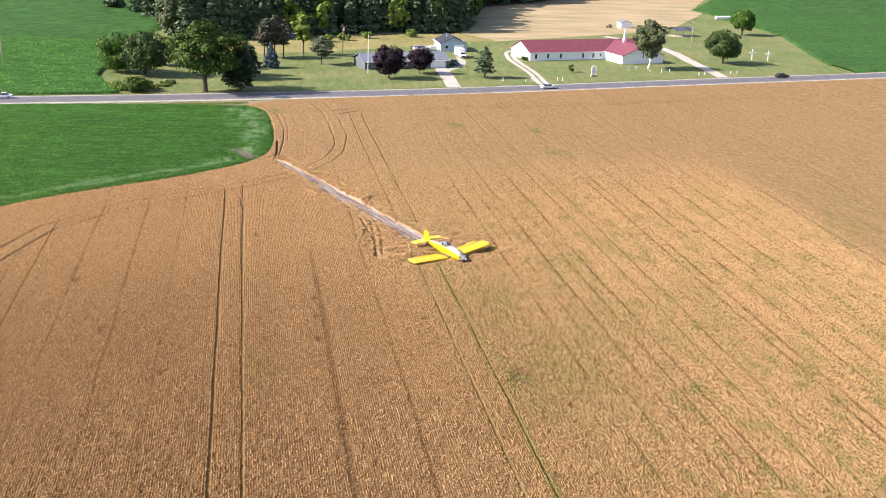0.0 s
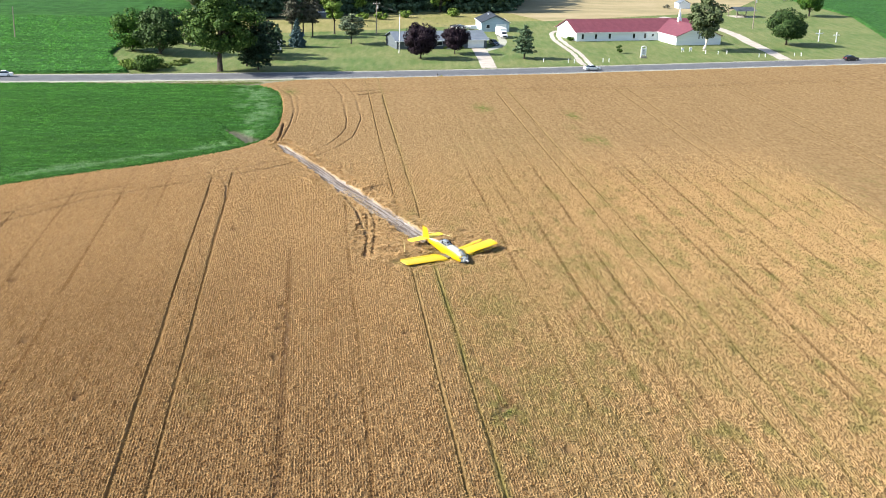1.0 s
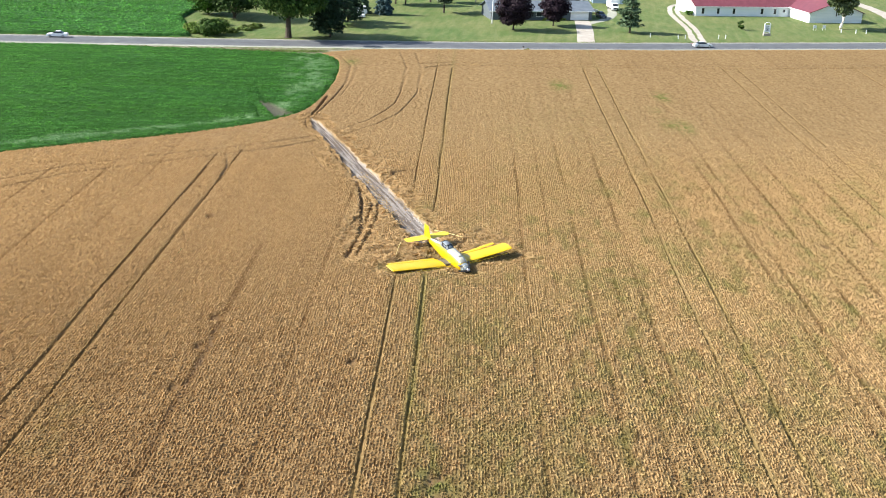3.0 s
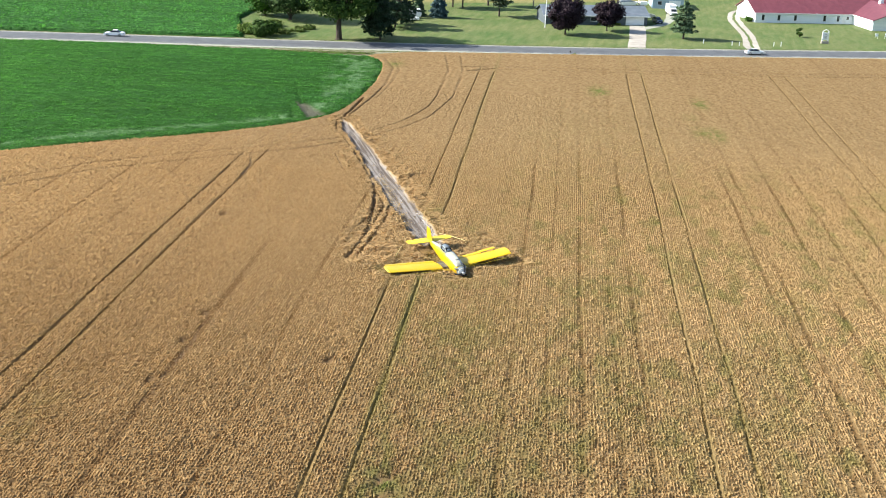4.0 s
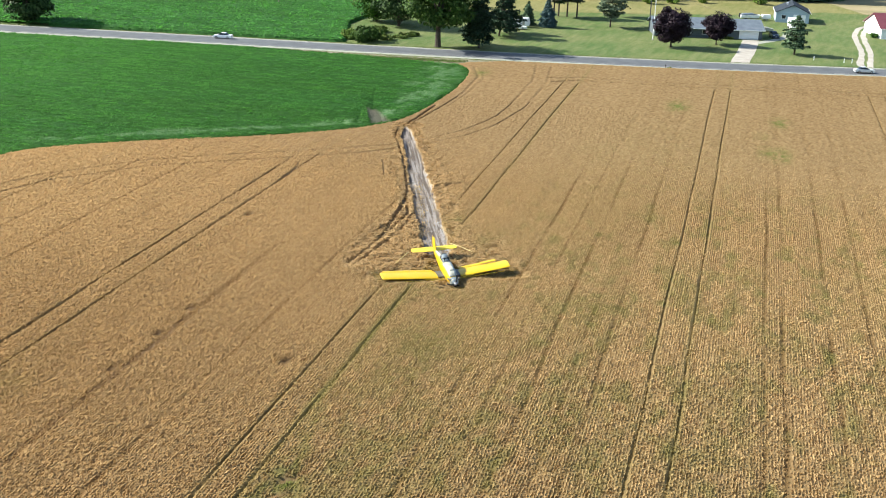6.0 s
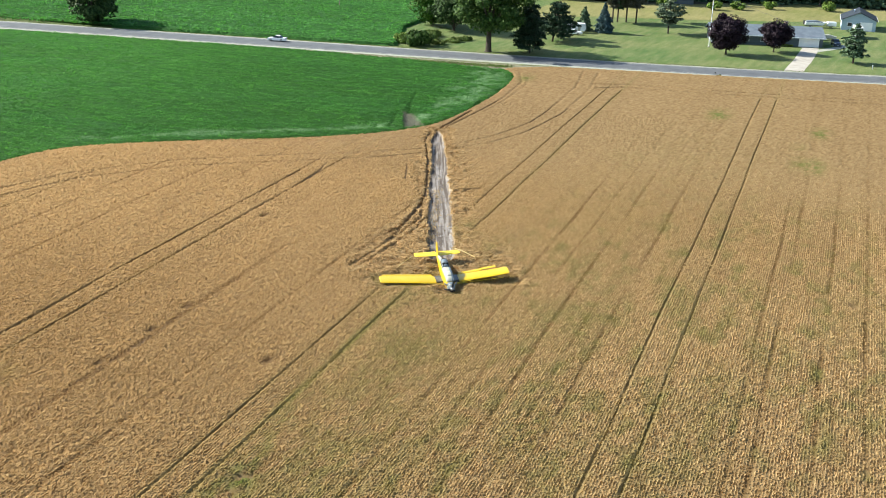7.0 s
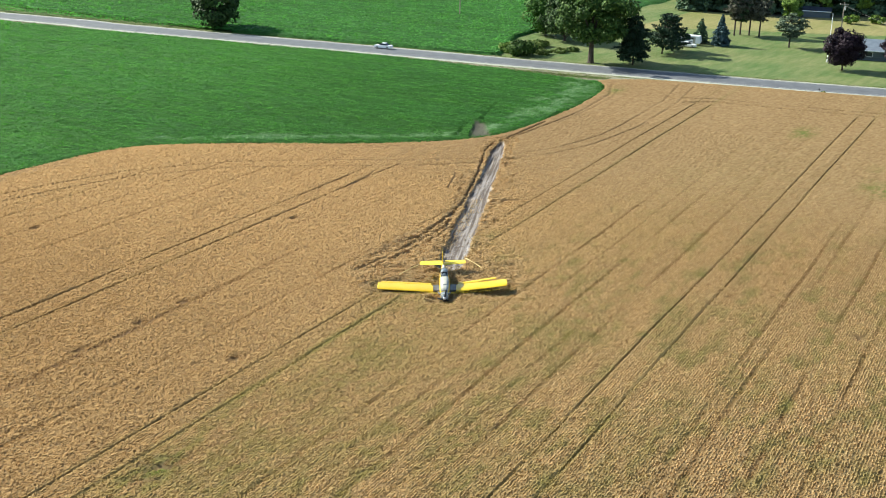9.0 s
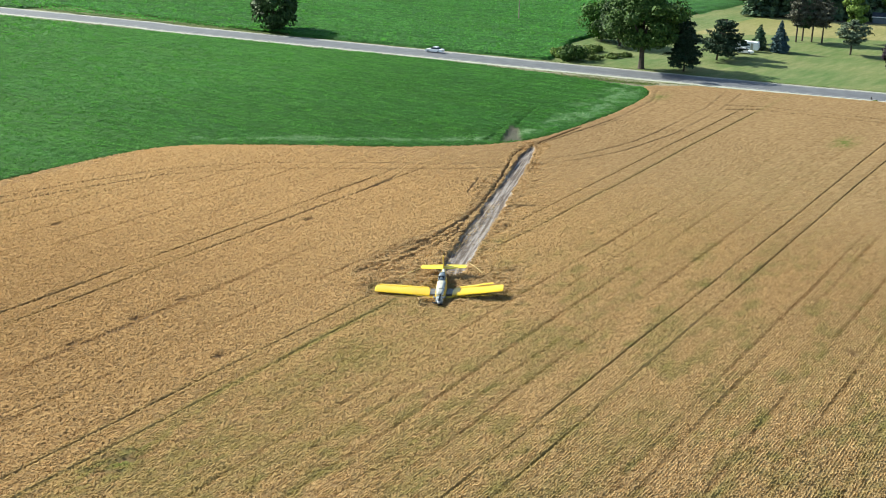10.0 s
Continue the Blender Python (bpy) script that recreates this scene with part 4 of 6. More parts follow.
def broadleaf(name, h, r, base, leaves, bark, label, clusters=60, per=90, size=0.30, trunk=0.35, lean=(0, 0), at=None, group="", fullness=0.7, clump=1.0):
    t = thing(name, at, label, "bush" if "bush" in name else "tree", group)
    p, nrm, cen, cr = crown_cloud(h, r, base, clusters, per, size, fullness, clump=clump)
    vs, f = quads_at(p, nrm, size)
    part("crown", mesh_from("crown", vs, f, leaves), None, t)
    fork = (lean[0] * base, lean[1] * base, base * 1.05)
    bm = tube([(0, 0, -0.15), (0.04, 0, 0.35), (fork[0] * 0.6, fork[1] * 0.6, base * 0.6), fork, (fork[0], fork[1], (h + base) / 2)],
              [trunk * 1.5, trunk * 1.05, trunk * 0.9, trunk * 0.8, trunk * 0.35], 9)
    for i in range(min(14, clusters)):
        e = Vector(cen[i])
        s = Vector(fork) + Vector((0, 0, 0.15 * i / 14 * (h - base)))
        mid = s.lerp(e, 0.5) + Vector((0, 0, 0.08 * h * rng.random()))
        tube([s, mid, e], [trunk * 0.42, trunk * 0.26, trunk * 0.08], 5, bm=bm)
    part("trunk", bm, bark, t)
    return t


def conifer(name, h, r, base, leaves, bark, label, levels=16, at=None, group="", size=0.32, taper=1.0, droop=0.35, dens=1.0, trunk=0.2, open_=0.0, limbs=True):
    t = thing(name, at, label, "tree", group)
    pts, nrm = [], []
    bm = tube([(0, 0, -0.15), (0.03, 0, h * 0.4), (0, 0.02, h * 0.97)], [trunk * 1.3, trunk, 0.03], 8)
    for i in range(levels):
        u = (i + 0.5 * rng.random()) / levels
        z = base + (h - base) * u
        rr = r * max((1 - u) ** taper, 0.05) * (0.62 + 0.6 * rng.random())
        if open_:
            rr = r * math.sin(math.pi * (0.15 + 0.8 * u)) * (0.55 + 0.6 * rng.random())
        nb = max(5, int((7 + 5 * (1 - u)) * dens))
        a0 = rng.random() * 6.28
        for b in range(nb):
            if rng.random() < open_:
                continue
            a = a0 + 6.283 * b / nb + rng.normal() * 0.15
            L = rr * (0.6 + 0.6 * rng.random())
            tip = Vector((math.cos(a) * L, math.sin(a) * L, z - droop * L + 0.12 * L))
            if limbs:
                tube([(0, 0, z), tip * 0.55 + Vector((0, 0, z * 0.45)), tip], [0.06, 0.035, 0.01], 3, False, bm)
            n = max(4, int(L / size * 4.2))
            s = 0.12 + 0.88 * np.sqrt(rng.random(n))
            wid = (0.16 + 0.22 * (1 - s)) * L + 0.1
            side = rng.normal(size=n) * wid * 0.55
            q = np.stack([math.cos(a) * L * s - math.sin(a) * side, math.sin(a) * L * s + math.cos(a) * side,
                          z + (0.12 - droop) * L * s ** 1.3 + rng.normal(size=n) * 0.12 - np.abs(side) * 0.25], 1)
            pts.append(q)
            nrm.append(rng.normal(size=(n, 3)) * 0.55 + np.array([math.cos(a) * 0.4, math.sin(a) * 0.4, 0.9]))
    vs, f = quads_at(np.concatenate(pts), np.concatenate(nrm), size, 0.7)
    part("crown", mesh_from("crown", vs, f, leaves), None, t)
    part("trunk", bm, bark, t)
    return t


broadleaf("oak_tree", 19.8, 11.2, 3.8, L_OAK, M_BARK, "large spreading oak on the grass beside the road", 105, 150, 0.29, 0.75, at=pose(-42.8, 154.9, 0), fullness=0.5, clump=0.62)
broadleaf("leafy_tree", 13.2, 6.8, 0.2, L_DARK, M_BARK, "dense dark green tree beside the bean field", 60, 160, 0.27, 0.4, at=pose(-61.5, 182.9, 0))
broadleaf("leafy_tree", 12.0, 6.2, 0.2, L_MID, M_BARK, "full green tree at the bean field's edge", 55, 160, 0.27, 0.4, at=pose(-69.9, 188.9, 0))
broadleaf("leafy_tree", 9.0, 4.5, 0.8, L_LIGHT, M_BARK, "light green tree behind the dark one", 40, 80, 0.34, 0.3, at=pose(-57.3, 203.7, 0))
broadleaf("leafy_tree", 15.0, 5.6, 1.5, L_SILVER, M_BARK, "grey-green tree before the pine wood", 50, 90, 0.42, 0.4, at=pose(-58.7, 278.8, 0))
broadleaf("roadside_bush", 3.6, 4.2, 0.1, L_OAK, M_BARK, "wide green bush in weeds beside the road", 40, 70, 0.24, 0.12, at=pose(-61.6, 154.2, 0), fullness=0.5)
broadleaf("roadside_bush", 2.4, 2.8, 0.1, L_LIGHT, M_BARK, "low light green bush in weeds", 26, 50, 0.22, 0.1, at=pose(-66.4, 156.7, 0), fullness=0.5)
for _x, _y, _h, _r in ((-55, 164, 1.0, 1.9), (-53.4, 168.2, 0.9, 1.9), (-57.2, 159.4, 1.1, 1.9), (-62.8, 169.7, 1.6, 3.0), (-60.6, 161.5, 1.2, 2.4)):
    broadleaf("hedge_bush", _h, _r, 0.05, L_WEED, M_BARK, "scrubby weedy bush along the lawn's edge", 20, 50, 0.22, 0.08, at=pose(_x, _y, 0), group="scrub along the lawn", fullness=0.5)
conifer("fir_tree", 13.2, 4.7, 2.3, L_FIR, M_BARK, "dark full fir tree beside the road", 17, at=pose(-33.0, 158.0, 0), taper=0.5, dens=1.15, size=0.30, droop=0.2)
conifer("fir_tree", 11.0, 4.9, 2.6, L_FIR, M_BARK, "dark fir tree leaning a little on the lawn", 10, at=pose(-32.4, 178.6, 0, 3, 7, 20), taper=0.45, dens=0.9, size=0.32, droop=0.1)
conifer("fir_tree", 9.8, 4.3, 2.0, L_FIR, M_BARK, "dark fir tree on the lawn", 10, at=pose(-31.6, 185.0, 0), taper=0.5, dens=0.85, size=0.32, droop=0.1)
conifer("fir_tree", 7.6, 2.5, 2.0, L_FIR, M_BARK, "smaller dark fir beside a taller one", 10, at=pose(-36.3, 163.5, 0), taper=0.6, dens=0.9, size=0.32, droop=0.1)
conifer("blue_spruce", 8.5, 3.0, 0.3, L_BLUE, M_BARK, "blue-grey spruce on the lawn", 18, at=pose(-23.4, 201.3, 0), taper=0.85, dens=1.4, size=0.28)
conifer("small_pine", 6.8, 2.6, 0.8, L_PINE, M_BARK, "small pine beside the parked vehicles", 11, at=pose(-29.3, 202.2, 0), taper=0.8)
for _x, _y, _h in ((-25.2, 222, 13.6), (-21.7, 225.2, 14.6), (-18.7, 224.8, 13.2)):
    conifer("thin_pine", _h, 3.4, 4.6, L_BROWN, M_BARK, "thin browning pine with a bare lower trunk", 13, at=pose(_x, _y, 0), group="thin pines on the lawn", open_=0.12, size=0.34, droop=0.15)
conifer("thin_pine", 13.4, 3.6, 4.0, L_PINE, M_BARK, "green pine with a bare lower trunk", 14, at=pose(-24.2, 224.6, 0), open_=0.1, size=0.34, droop=0.15)
broadleaf("leafy_tree", 15.5, 3.7, 3.0, L_LIGHT, M_BARK, "tall yellow-green tree before the pine wood", 40, 80, 0.34, 0.28, at=pose(-11.6, 232.3, 0))
conifer("lone_pine", 9.4, 4.8, 3.0, leaf_mat("grey_pine_needles", [(0.06, 0.085, 0.05), (0.12, 0.155, 0.09), (0.20, 0.235, 0.15)]), M_BARK, "lone grey-green pine on the lawn", 12, at=pose(-6.8, 209.6, 0), taper=0.45, open_=0.2, size=0.32, droop=0.1)
broadleaf("purple_maple", 10.8, 4.9, 0.9, L_PURPLE, M_BARK, "round dark purple maple in front of the house", 70, 170, 0.22, 0.25, at=pose(12.3, 181.9, 0), fullness=0.55)
broadleaf("purple_maple", 8.4, 4.1, 0.6, L_PURPLE, M_BARK, "smaller dark purple maple before the house", 60, 150, 0.21, 0.2, at=pose(23.4, 192, 0), fullness=0.55)
conifer("yard_pine", 10.3, 4.0, 1.9, L_PINE, M_BARK, "open green pine on the lawn near the road", 13, at=pose(43.2, 184.7, 0), taper=0.6, open_=0.0, size=0.32, droop=0.1, dens=0.85)
broadleaf("birch_tree", 18.2, 6.6, 2.4, L_SILVER, M_PALE_BARK, "tall grey-green birch with a leaning white trunk", 70, 100, 0.32, 0.42, lean=(0.28, 0.1), at=pose(105.4, 207.7, 0), fullness=0.5, clump=0.75)
broadleaf("leafy_tree", 12.0, 6.6, 1.6, L_DARK, M_BARK, "broad dark green tree on the churchyard lawn", 60, 150, 0.28, 0.35, at=pose(139.2, 223.8, 0))
broadleaf("leafy_tree", 11.0, 5.4, 1.4, L_MID, M_BARK, "green tree at the far bean field", 50, 80, 0.40, 0.35, at=pose(184.6, 312.2, 0))
broadleaf("leafy_tree", 13.5, 6.9, 0.3, L_DARK, M_BARK, "dark green tree standing alone beside the road", 60, 100, 0.38, 0.4, at=pose(-150.3, 143.4, 0))
broadleaf("garden_bush", 2.6, 1.1, 0.1, L_OAK, M_BARK, "small upright bush before the church", 16, 40, 0.18, 0.06, at=pose(75.6, 198.7, 0))
broadleaf("garden_bush", 1.5, 1.3, 0.05, L_MID, M_BARK, "low round bush at the church corner", 14, 40, 0.18, 0.05, at=pose(65.8, 225.5, 0))
for _x, _y in ((6, 273.9), (15.3, 281.5), (34, 287.5), (-1.1, 268.9)):
    broadleaf("garden_bush", 3.0, 2.4, 0.1, L_LIGHT, M_BARK, "light green bush at the wood's edge", 18, 45, 0.26, 0.08, at=pose(_x, _y, 0), group="bushes at the wood's edge")

# the wood: a few kinds, each copied
_kinds = [
    conifer("wood_pine", 21, 4.4, 1.0, L_PINE, M_BARK, "tall dark pine in the wood", 15, at=pose(-18.2, 295.4, 0), group="trees of the wood", taper=0.6, size=0.78, dens=0.85, trunk=0.28, limbs=False),
    conifer("wood_pine", 18.5, 4.3, 1.0, L_PINE, M_BARK, "dark pine in the wood", 14, at=pose(-9.5, 300.8, 0), group="trees of the wood", taper=0.7, size=0.78, dens=0.85, trunk=0.28, limbs=False),
    conifer("wood_pine", 22.5, 4.6, 1.6, L_PINE, M_BARK, "tall broad pine in the wood", 15, at=pose(-1, 302.6, 0), group="trees of the wood", taper=0.55, size=0.78, dens=0.85, trunk=0.28, limbs=False),
    broadleaf("wood_tree", 19, 5.8, 0.4, L_DARK, M_BARK, "dark leafy tree in the wood", 34, 32, 0.86, 0.35, at=pose(82.5, 435.7, 0), group="trees of the wood"),
    broadleaf("wood_tree", 17, 6.0, 0.3, L_MID, M_BARK, "green leafy tree in the wood", 34, 32, 0.86, 0.35, at=pose(96.5, 444.7, 0), group="trees of the wood"),
    broadleaf("wood_tree", 15, 4.8, 0.5, L_LIGHT, M_BARK, "light green leafy tree at the wood's edge", 34, 40, 0.70, 0.3, at=pose(30.6, 301.9, 0), group="trees of the wood"),
]
_line = smooth_line([(-54.6, 267.1), (-40.2, 270.5), (-21, 281.2), (2.7, 293.4), (24.4, 304.4), (51.9, 303.9), (64.8, 337.3), (87.1, 417.5), (123, 449.3), (161.2, 492.9), (246.8, 511.8), (351.9, 606.2)], 1.0)
_line = np.array(_line)
_seg = np.r_[0, np.cumsum(np.hypot(*np.diff(_line, axis=0).T))]
for _row, (_back, _gap) in enumerate(((1.5, 5.6), (7.5, 6.4), (15, 7.6), (24, 9.0), (36, 10.0), (49, 10.5), (63, 11.0), (79, 12.0), (97, 13.0), (118, 14.0))):
    for _s in np.arange(0, _seg[-1], _gap):
        _s2 = min(_s + rng.normal() * 1.6, _seg[-1] - 2)
        i = int(np.searchsorted(_seg, max(_s2, 1.0)))
        d = _line[min(i + 6, len(_line) - 1)] - _line[max(i - 6, 0)]
        d /= np.hypot(*d)
        p = _line[min(i, len(_line) - 1)] + np.array([-d[1], d[0]]) * (_back + rng.normal() * 1.3)
        far = _s2 > 150
        if _row > 3 and far:
            continue
        k = rng.choice([0, 1, 2, 5] if not far else [3, 4, 3, 2], p=[0.38, 0.32, 0.22, 0.08] if not far else [0.45, 0.3, 0.15, 0.1])
        if (_row > 1 and k == 5) or p[1] < 255:
            k = 0
        z = 0.85 + 0.3 * rng.random()
        copy_thing(_kinds[int(k)], pose(p[0], p[1], 0, 0, 0, rng.random() * 360) @ Matrix.Diagonal((1, 1, z, 1)))
for _x in np.arange(-330, -66, 15.0):
    copy_thing(_kinds[int(rng.choice([3, 4]))], pose(_x + rng.normal() * 2, 563 + rng.normal() * 3, 0, 0, 0, rng.random() * 360))

# ---- buildings ----


def window(parent, x, z, w, h, y, pane_mat=None):
    """A window on a wall that faces -y: frame, pane and sill."""
    bm = bmesh.new()
    f = 0.07
    add_box(bm, x - w / 2 - f, x - w / 2, y - 0.06, y + 0.02, z - f, z + h + f)
    add_box(bm, x + w / 2, x + w / 2 + f, y - 0.06, y + 0.02, z - f, z + h + f)
    add_box(bm, x - w / 2, x + w / 2, y - 0.06, y + 0.02, z + h, z + h + f)
    wn = part("window", bm, M_WHITE, parent)
    part("pane", box(x - w / 2, x + w / 2, y - 0.03, y + 0.01, z, z + h), pane_mat or M_GLASS, wn)
    part("sill", box(x - w / 2 - 0.1, x + w / 2 + 0.1, y - 0.12, y + 0.01, z - 0.08, z), M_WHITE, wn)
    return wn


def gable_block(parent, x0, x1, y0, y1, eave, ridge, wall, roof, along="x", over=0.5, skip_walls=()):
    """Walls with gables and a two-sided roof with overhang and thickness."""
    xm, ym = (x0 + x1) / 2, (y0 + y1) / 2
    t = 0.25
    for side in ("front", "back", "left", "right"):
        if side in skip_walls:
            continue
        bm = bmesh.new()
        gable = (along == "x" and side in ("left", "right")) or (along == "y" and side in ("front", "back"))
        if side in ("front", "back"):
            ya, yb = (y0, y0 + t) if side == "front" else (y1 - t, y1)
            o = [(x0, 0), (x1, 0), (x1, eave)] + ([(xm, ridge - 0.12)] if gable else []) + [(x0, eave)]
            lo = [bm.verts.new((a, ya, b)) for a, b in o]
            hi = [bm.verts.new((a, yb, b)) for a, b in o]
        else:
            xa, xb = (x0, x0 + t) if side == "left" else (x1 - t, x1)
            o = [(y0 + t, 0), (y1 - t, 0), (y1 - t, eave)] + ([(ym, ridge - 0.12)] if gable else []) + [(y0 + t, eave)]
            lo = [bm.verts.new((xb, a, b)) for a, b in o]
            hi = [bm.verts.new((xa, a, b)) for a, b in o]
        n = len(o)
        for i in range(n):
            bm.faces.new((lo[i], lo[(i + 1) % n], hi[(i + 1) % n], hi[i]))
        bm.faces.new(lo[::-1])
        bm.faces.new(hi)
        bmesh.ops.recalc_face_normals(bm, faces=bm.faces[:])
        part("wall", bm, wall, parent)
    bm = bmesh.new()
    th = 0.16
    if along == "x":
        s = (ridge - eave) / (ym - y0)
        a, b, m, lo, hi = y0 - over, y1 + over, ym, x0 - over, x1 + over
    else:
        s = (ridge - eave) / (xm - x0)
        a, b, m, lo, hi = x0 - over, x1 + over, xm, y0 - over, y1 + over
    ze = eave - over * s
    prof = [(a, ze), (m, ridge), (b, ze), (b, ze + th), (m, ridge + th), (a, ze + th)]
    q = (lambda u, w, z: (w, u, z)) if along == "x" else (lambda u, w, z: (u, w, z))
    A = [bm.verts.new(q(u, lo, z)) for u, z in prof]
    B = [bm.verts.new(q(u, hi, z)) for u, z in prof]
    for i in range(6):
        bm.faces.new((A[i], A[(i + 1) % 6], B[(i + 1) % 6], B[i]))
    for c in (A, B):
        bm.faces.new((c[0], c[1], c[4], c[5]))
        bm.faces.new((c[1], c[2], c[3], c[4]))
    bmesh.ops.recalc_face_normals(bm, faces=bm.faces[:])
    rf = part("roof", bm, roof, parent)
    for e in ((a - 0.03, a + 0.03), (b - 0.03, b + 0.03)):
        bm = bmesh.new()
        if along == "x":
            add_box(bm, lo, hi, e[0], e[1], ze - 0.02, ze + th + 0.03)
        else:
            add_box(bm, e[0], e[1], lo, hi, ze - 0.02, ze + th + 0.03)
        part("gutter", bm, M_WHITE, rf, "white gutter")
    return rf


# the ranch house
house = thing("ranch_house", pose(6.6, 199.2, 0, 0, 0, 13.5) @ Matrix.Diagonal((1.06, 1.06, 1.06, 1)), "long low ranch house with grey roof and garage", "house")
_rf = gable_block(house, 0, 27.6, 0, 10.6, 2.45, 4.3, M_GREY_WALL, M_GREY_ROOF, "x", 0.6)
for _x in (3.2, 8.5, 13.0, 17.5):
    window(house, _x, 0.95, 1.5, 1.1, 0.0)
_d = part("garage_door", box(21.7, 26.7, -0.05, 0.02, 0.03, 2.15), M_WHITE, house, "wide white garage door")
for _k in range(4):
    part("panel", box(21.78, 26.62, -0.075, -0.045, 0.08 + _k * 0.52, 0.52 + _k * 0.52), M_WHITE, _d)
_d = part("front_door", box(15.2, 16.2, -0.05, 0.02, 0.1, 2.1), M_BLACK, house, "dark front door")
part("handle", box(15.3, 15.36, -0.1, -0.05, 1.0, 1.1), M_STEEL, _d)
_c = part("chimney", box(18.6, 19.5, 5.6, 6.5, 3.4, 5.3, bevel=0.04), surface("chimney_brick", [(0.20, 0.12, 0.09), (0.30, 0.19, 0.14)], 3.0, 0.9, 0.4), _rf, "brick chimney")
part("cap", box(18.5, 19.6, 5.5, 6.6, 5.3, 5.42), M_CONCRETE, _c)
part("vent", tube([(17.6, 6.2, 3.9), (17.6, 6.2, 4.7)], 0.12), M_STEEL, _rf)
part("step", box(14.6, 16.8, -1.4, 0, 0, 0.18, bevel=0.02), M_CONCRETE, house)
for _i, _x in enumerate((14.0, 14.7, 17.2, 18.0, 18.9, 19.8)):
    broadleaf("flower_bush", 0.75, 0.5, 0.02, L_WEED, M_BARK, "small pale flowering bush along the house wall", 8, 24, 0.13, 0.03, at=house.matrix_world @ pose(_x, -0.9, 0), group="bushes along the house")

# garage behind it
garage = thing("detached_garage", pose(38.9, 245.2, 0, 0, 0, 2.0) @ Matrix.Diagonal((1.03, 1.06, 1.06, 1)), "pale blue detached garage with a dark roof", "garage")
_rf = gable_block(garage, 0, 9.4, 0, 11.5, 2.9, 5.0, M_BLUE_WALL, M_DARK_ROOF, "y", 0.45)
_d = part("garage_door", box(4.9, 8.4, -0.05, 0.02, 0.03, 2.4), M_WHITE, garage, "white garage door")
for _k in range(4):
    part("panel", box(4.98, 8.32, -0.075, -0.045, 0.1 + _k * 0.57, 0.56 + _k * 0.57), M_WHITE, _d)
window(garage, 2.2, 1.1, 1.1, 1.0, 0.0)
part("vent", box(3.0, 3.4, 5.2, 5.6, 4.6, 5.15), M_WHITE, _rf)

# the church
church = thing("church", pose(67.4, 224.0, 0, 0, 0, 13.0) @ Matrix.Diagonal((1.05, 1.05, 1.05, 1)), "white church with a dark red metal roof", "church")
_rf = gable_block(church, 0, 46.5, 0, 14.6, 2.8, 5.9, M_WHITE_SIDING, M_RED_ROOF, "x", 0.5)
_rf2 = gable_block(church, 28.6, 44.6, -12.0, 7.3, 2.8, 5.8, M_WHITE_SIDING, M_RED_ROOF, "y", 0.5, skip_walls=("back",))
for _x in (2.2, 6.8, 11.6, 20.2, 24.2):
    window(church, _x, 0.7, 0.75, 1.5, 0.0)
window(church, 27.0, 1.2, 0.7, 0.8, 0.0)
_d = part("church_door", box(25.4, 26.3, -0.05, 0.02, 0.05, 2.05), M_WHITE, church)
part("handle", box(25.5, 25.56, -0.1, -0.05, 1.0, 1.1), M_STEEL, _d)
part("cross", add_box(box(36.45, 36.75, -12.12, -11.99, 1.9, 4.7), 35.7, 37.5, -12.115, -11.99, 3.6, 3.9), M_BLACK, church, "dark cross on the gable")
_bm = bmesh.new()
add_box(_bm, 36.05, 37.15, 0.2, 1.3, 5.2, 6.7, bevel=0.05)
_st = part("steeple", _bm, M_WHITE, _rf2, "white steeple")
_bm = bmesh.new()
_b = [_bm.verts.new(p) for p in ((36.15, 0.3, 6.7), (37.05, 0.3, 6.7), (37.05, 1.2, 6.7), (36.15, 1.2, 6.7))]
_t = [_bm.verts.new(p) for p in ((36.56, 0.71, 10.2), (36.64, 0.71, 10.2), (36.64, 0.79, 10.2), (36.56, 0.79, 10.2))]
for i in range(4):
    _bm.faces.new((_b[i], _b[(i + 1) % 4], _t[(i + 1) % 4], _t[i]))
_bm.faces.new(_t)
part("spire", _bm, M_WHITE, _st)
for _i in range(0, 23):
    part("roof_seam", box(-0.4 + 2.05 * _i, -0.36 + 2.05 * _i, 0, 0.03, 0, 7.95, m=pose(0, -0.5, 2.78 + 0.02, -67.0)), M_RED_ROOF, _rf) if 2.05 * _i < 28 else None

# small farm buildings far off
shed = thing("garden_shed", pose(135.4, 331.7, 0, 0, 0, 10), "small white shed on the dry grass", "shed")
gable_block(shed, 0, 5.2, 0, 4.0, 2.2, 3.4, M_WHITE_SIDING, M_GREY_ROOF, "y", 0.2)
part("shed_door", box(1.8, 3.4, -0.05, 0.02, 0.05, 1.9), M_WHITE, shed)
broadleaf("garden_bush", 1.5, 1.6, 0.05, L_BROWN, M_BARK, "brown brush pile beside the shed", 12, 30, 0.2, 0.04, at=pose(130, 332.1, 0))
shed = thing("far_shed", pose(-17.5, 276.8, 0, 0, 0, 12), "low dark shed before the pine wood", "shed")
gable_block(shed, 0, 8.5, 0, 5.0, 2.0, 3.0, M_GREY_WALL, M_DARK_ROOF, "x", 0.3)
pav = thing("picnic_pavilion", pose(150.1, 302.3, 0, 0, 0, 14), "open picnic pavilion with a grey roof", "pavilion")
_bm = bmesh.new()
for _x in (0.2, 4.4, 8.6):
    for _y in (0.2, 6.0):
        part("post", box(_x - 0.09, _x + 0.09, _y - 0.09, _y + 0.09, 0, 2.75), M_WOOD, pav)
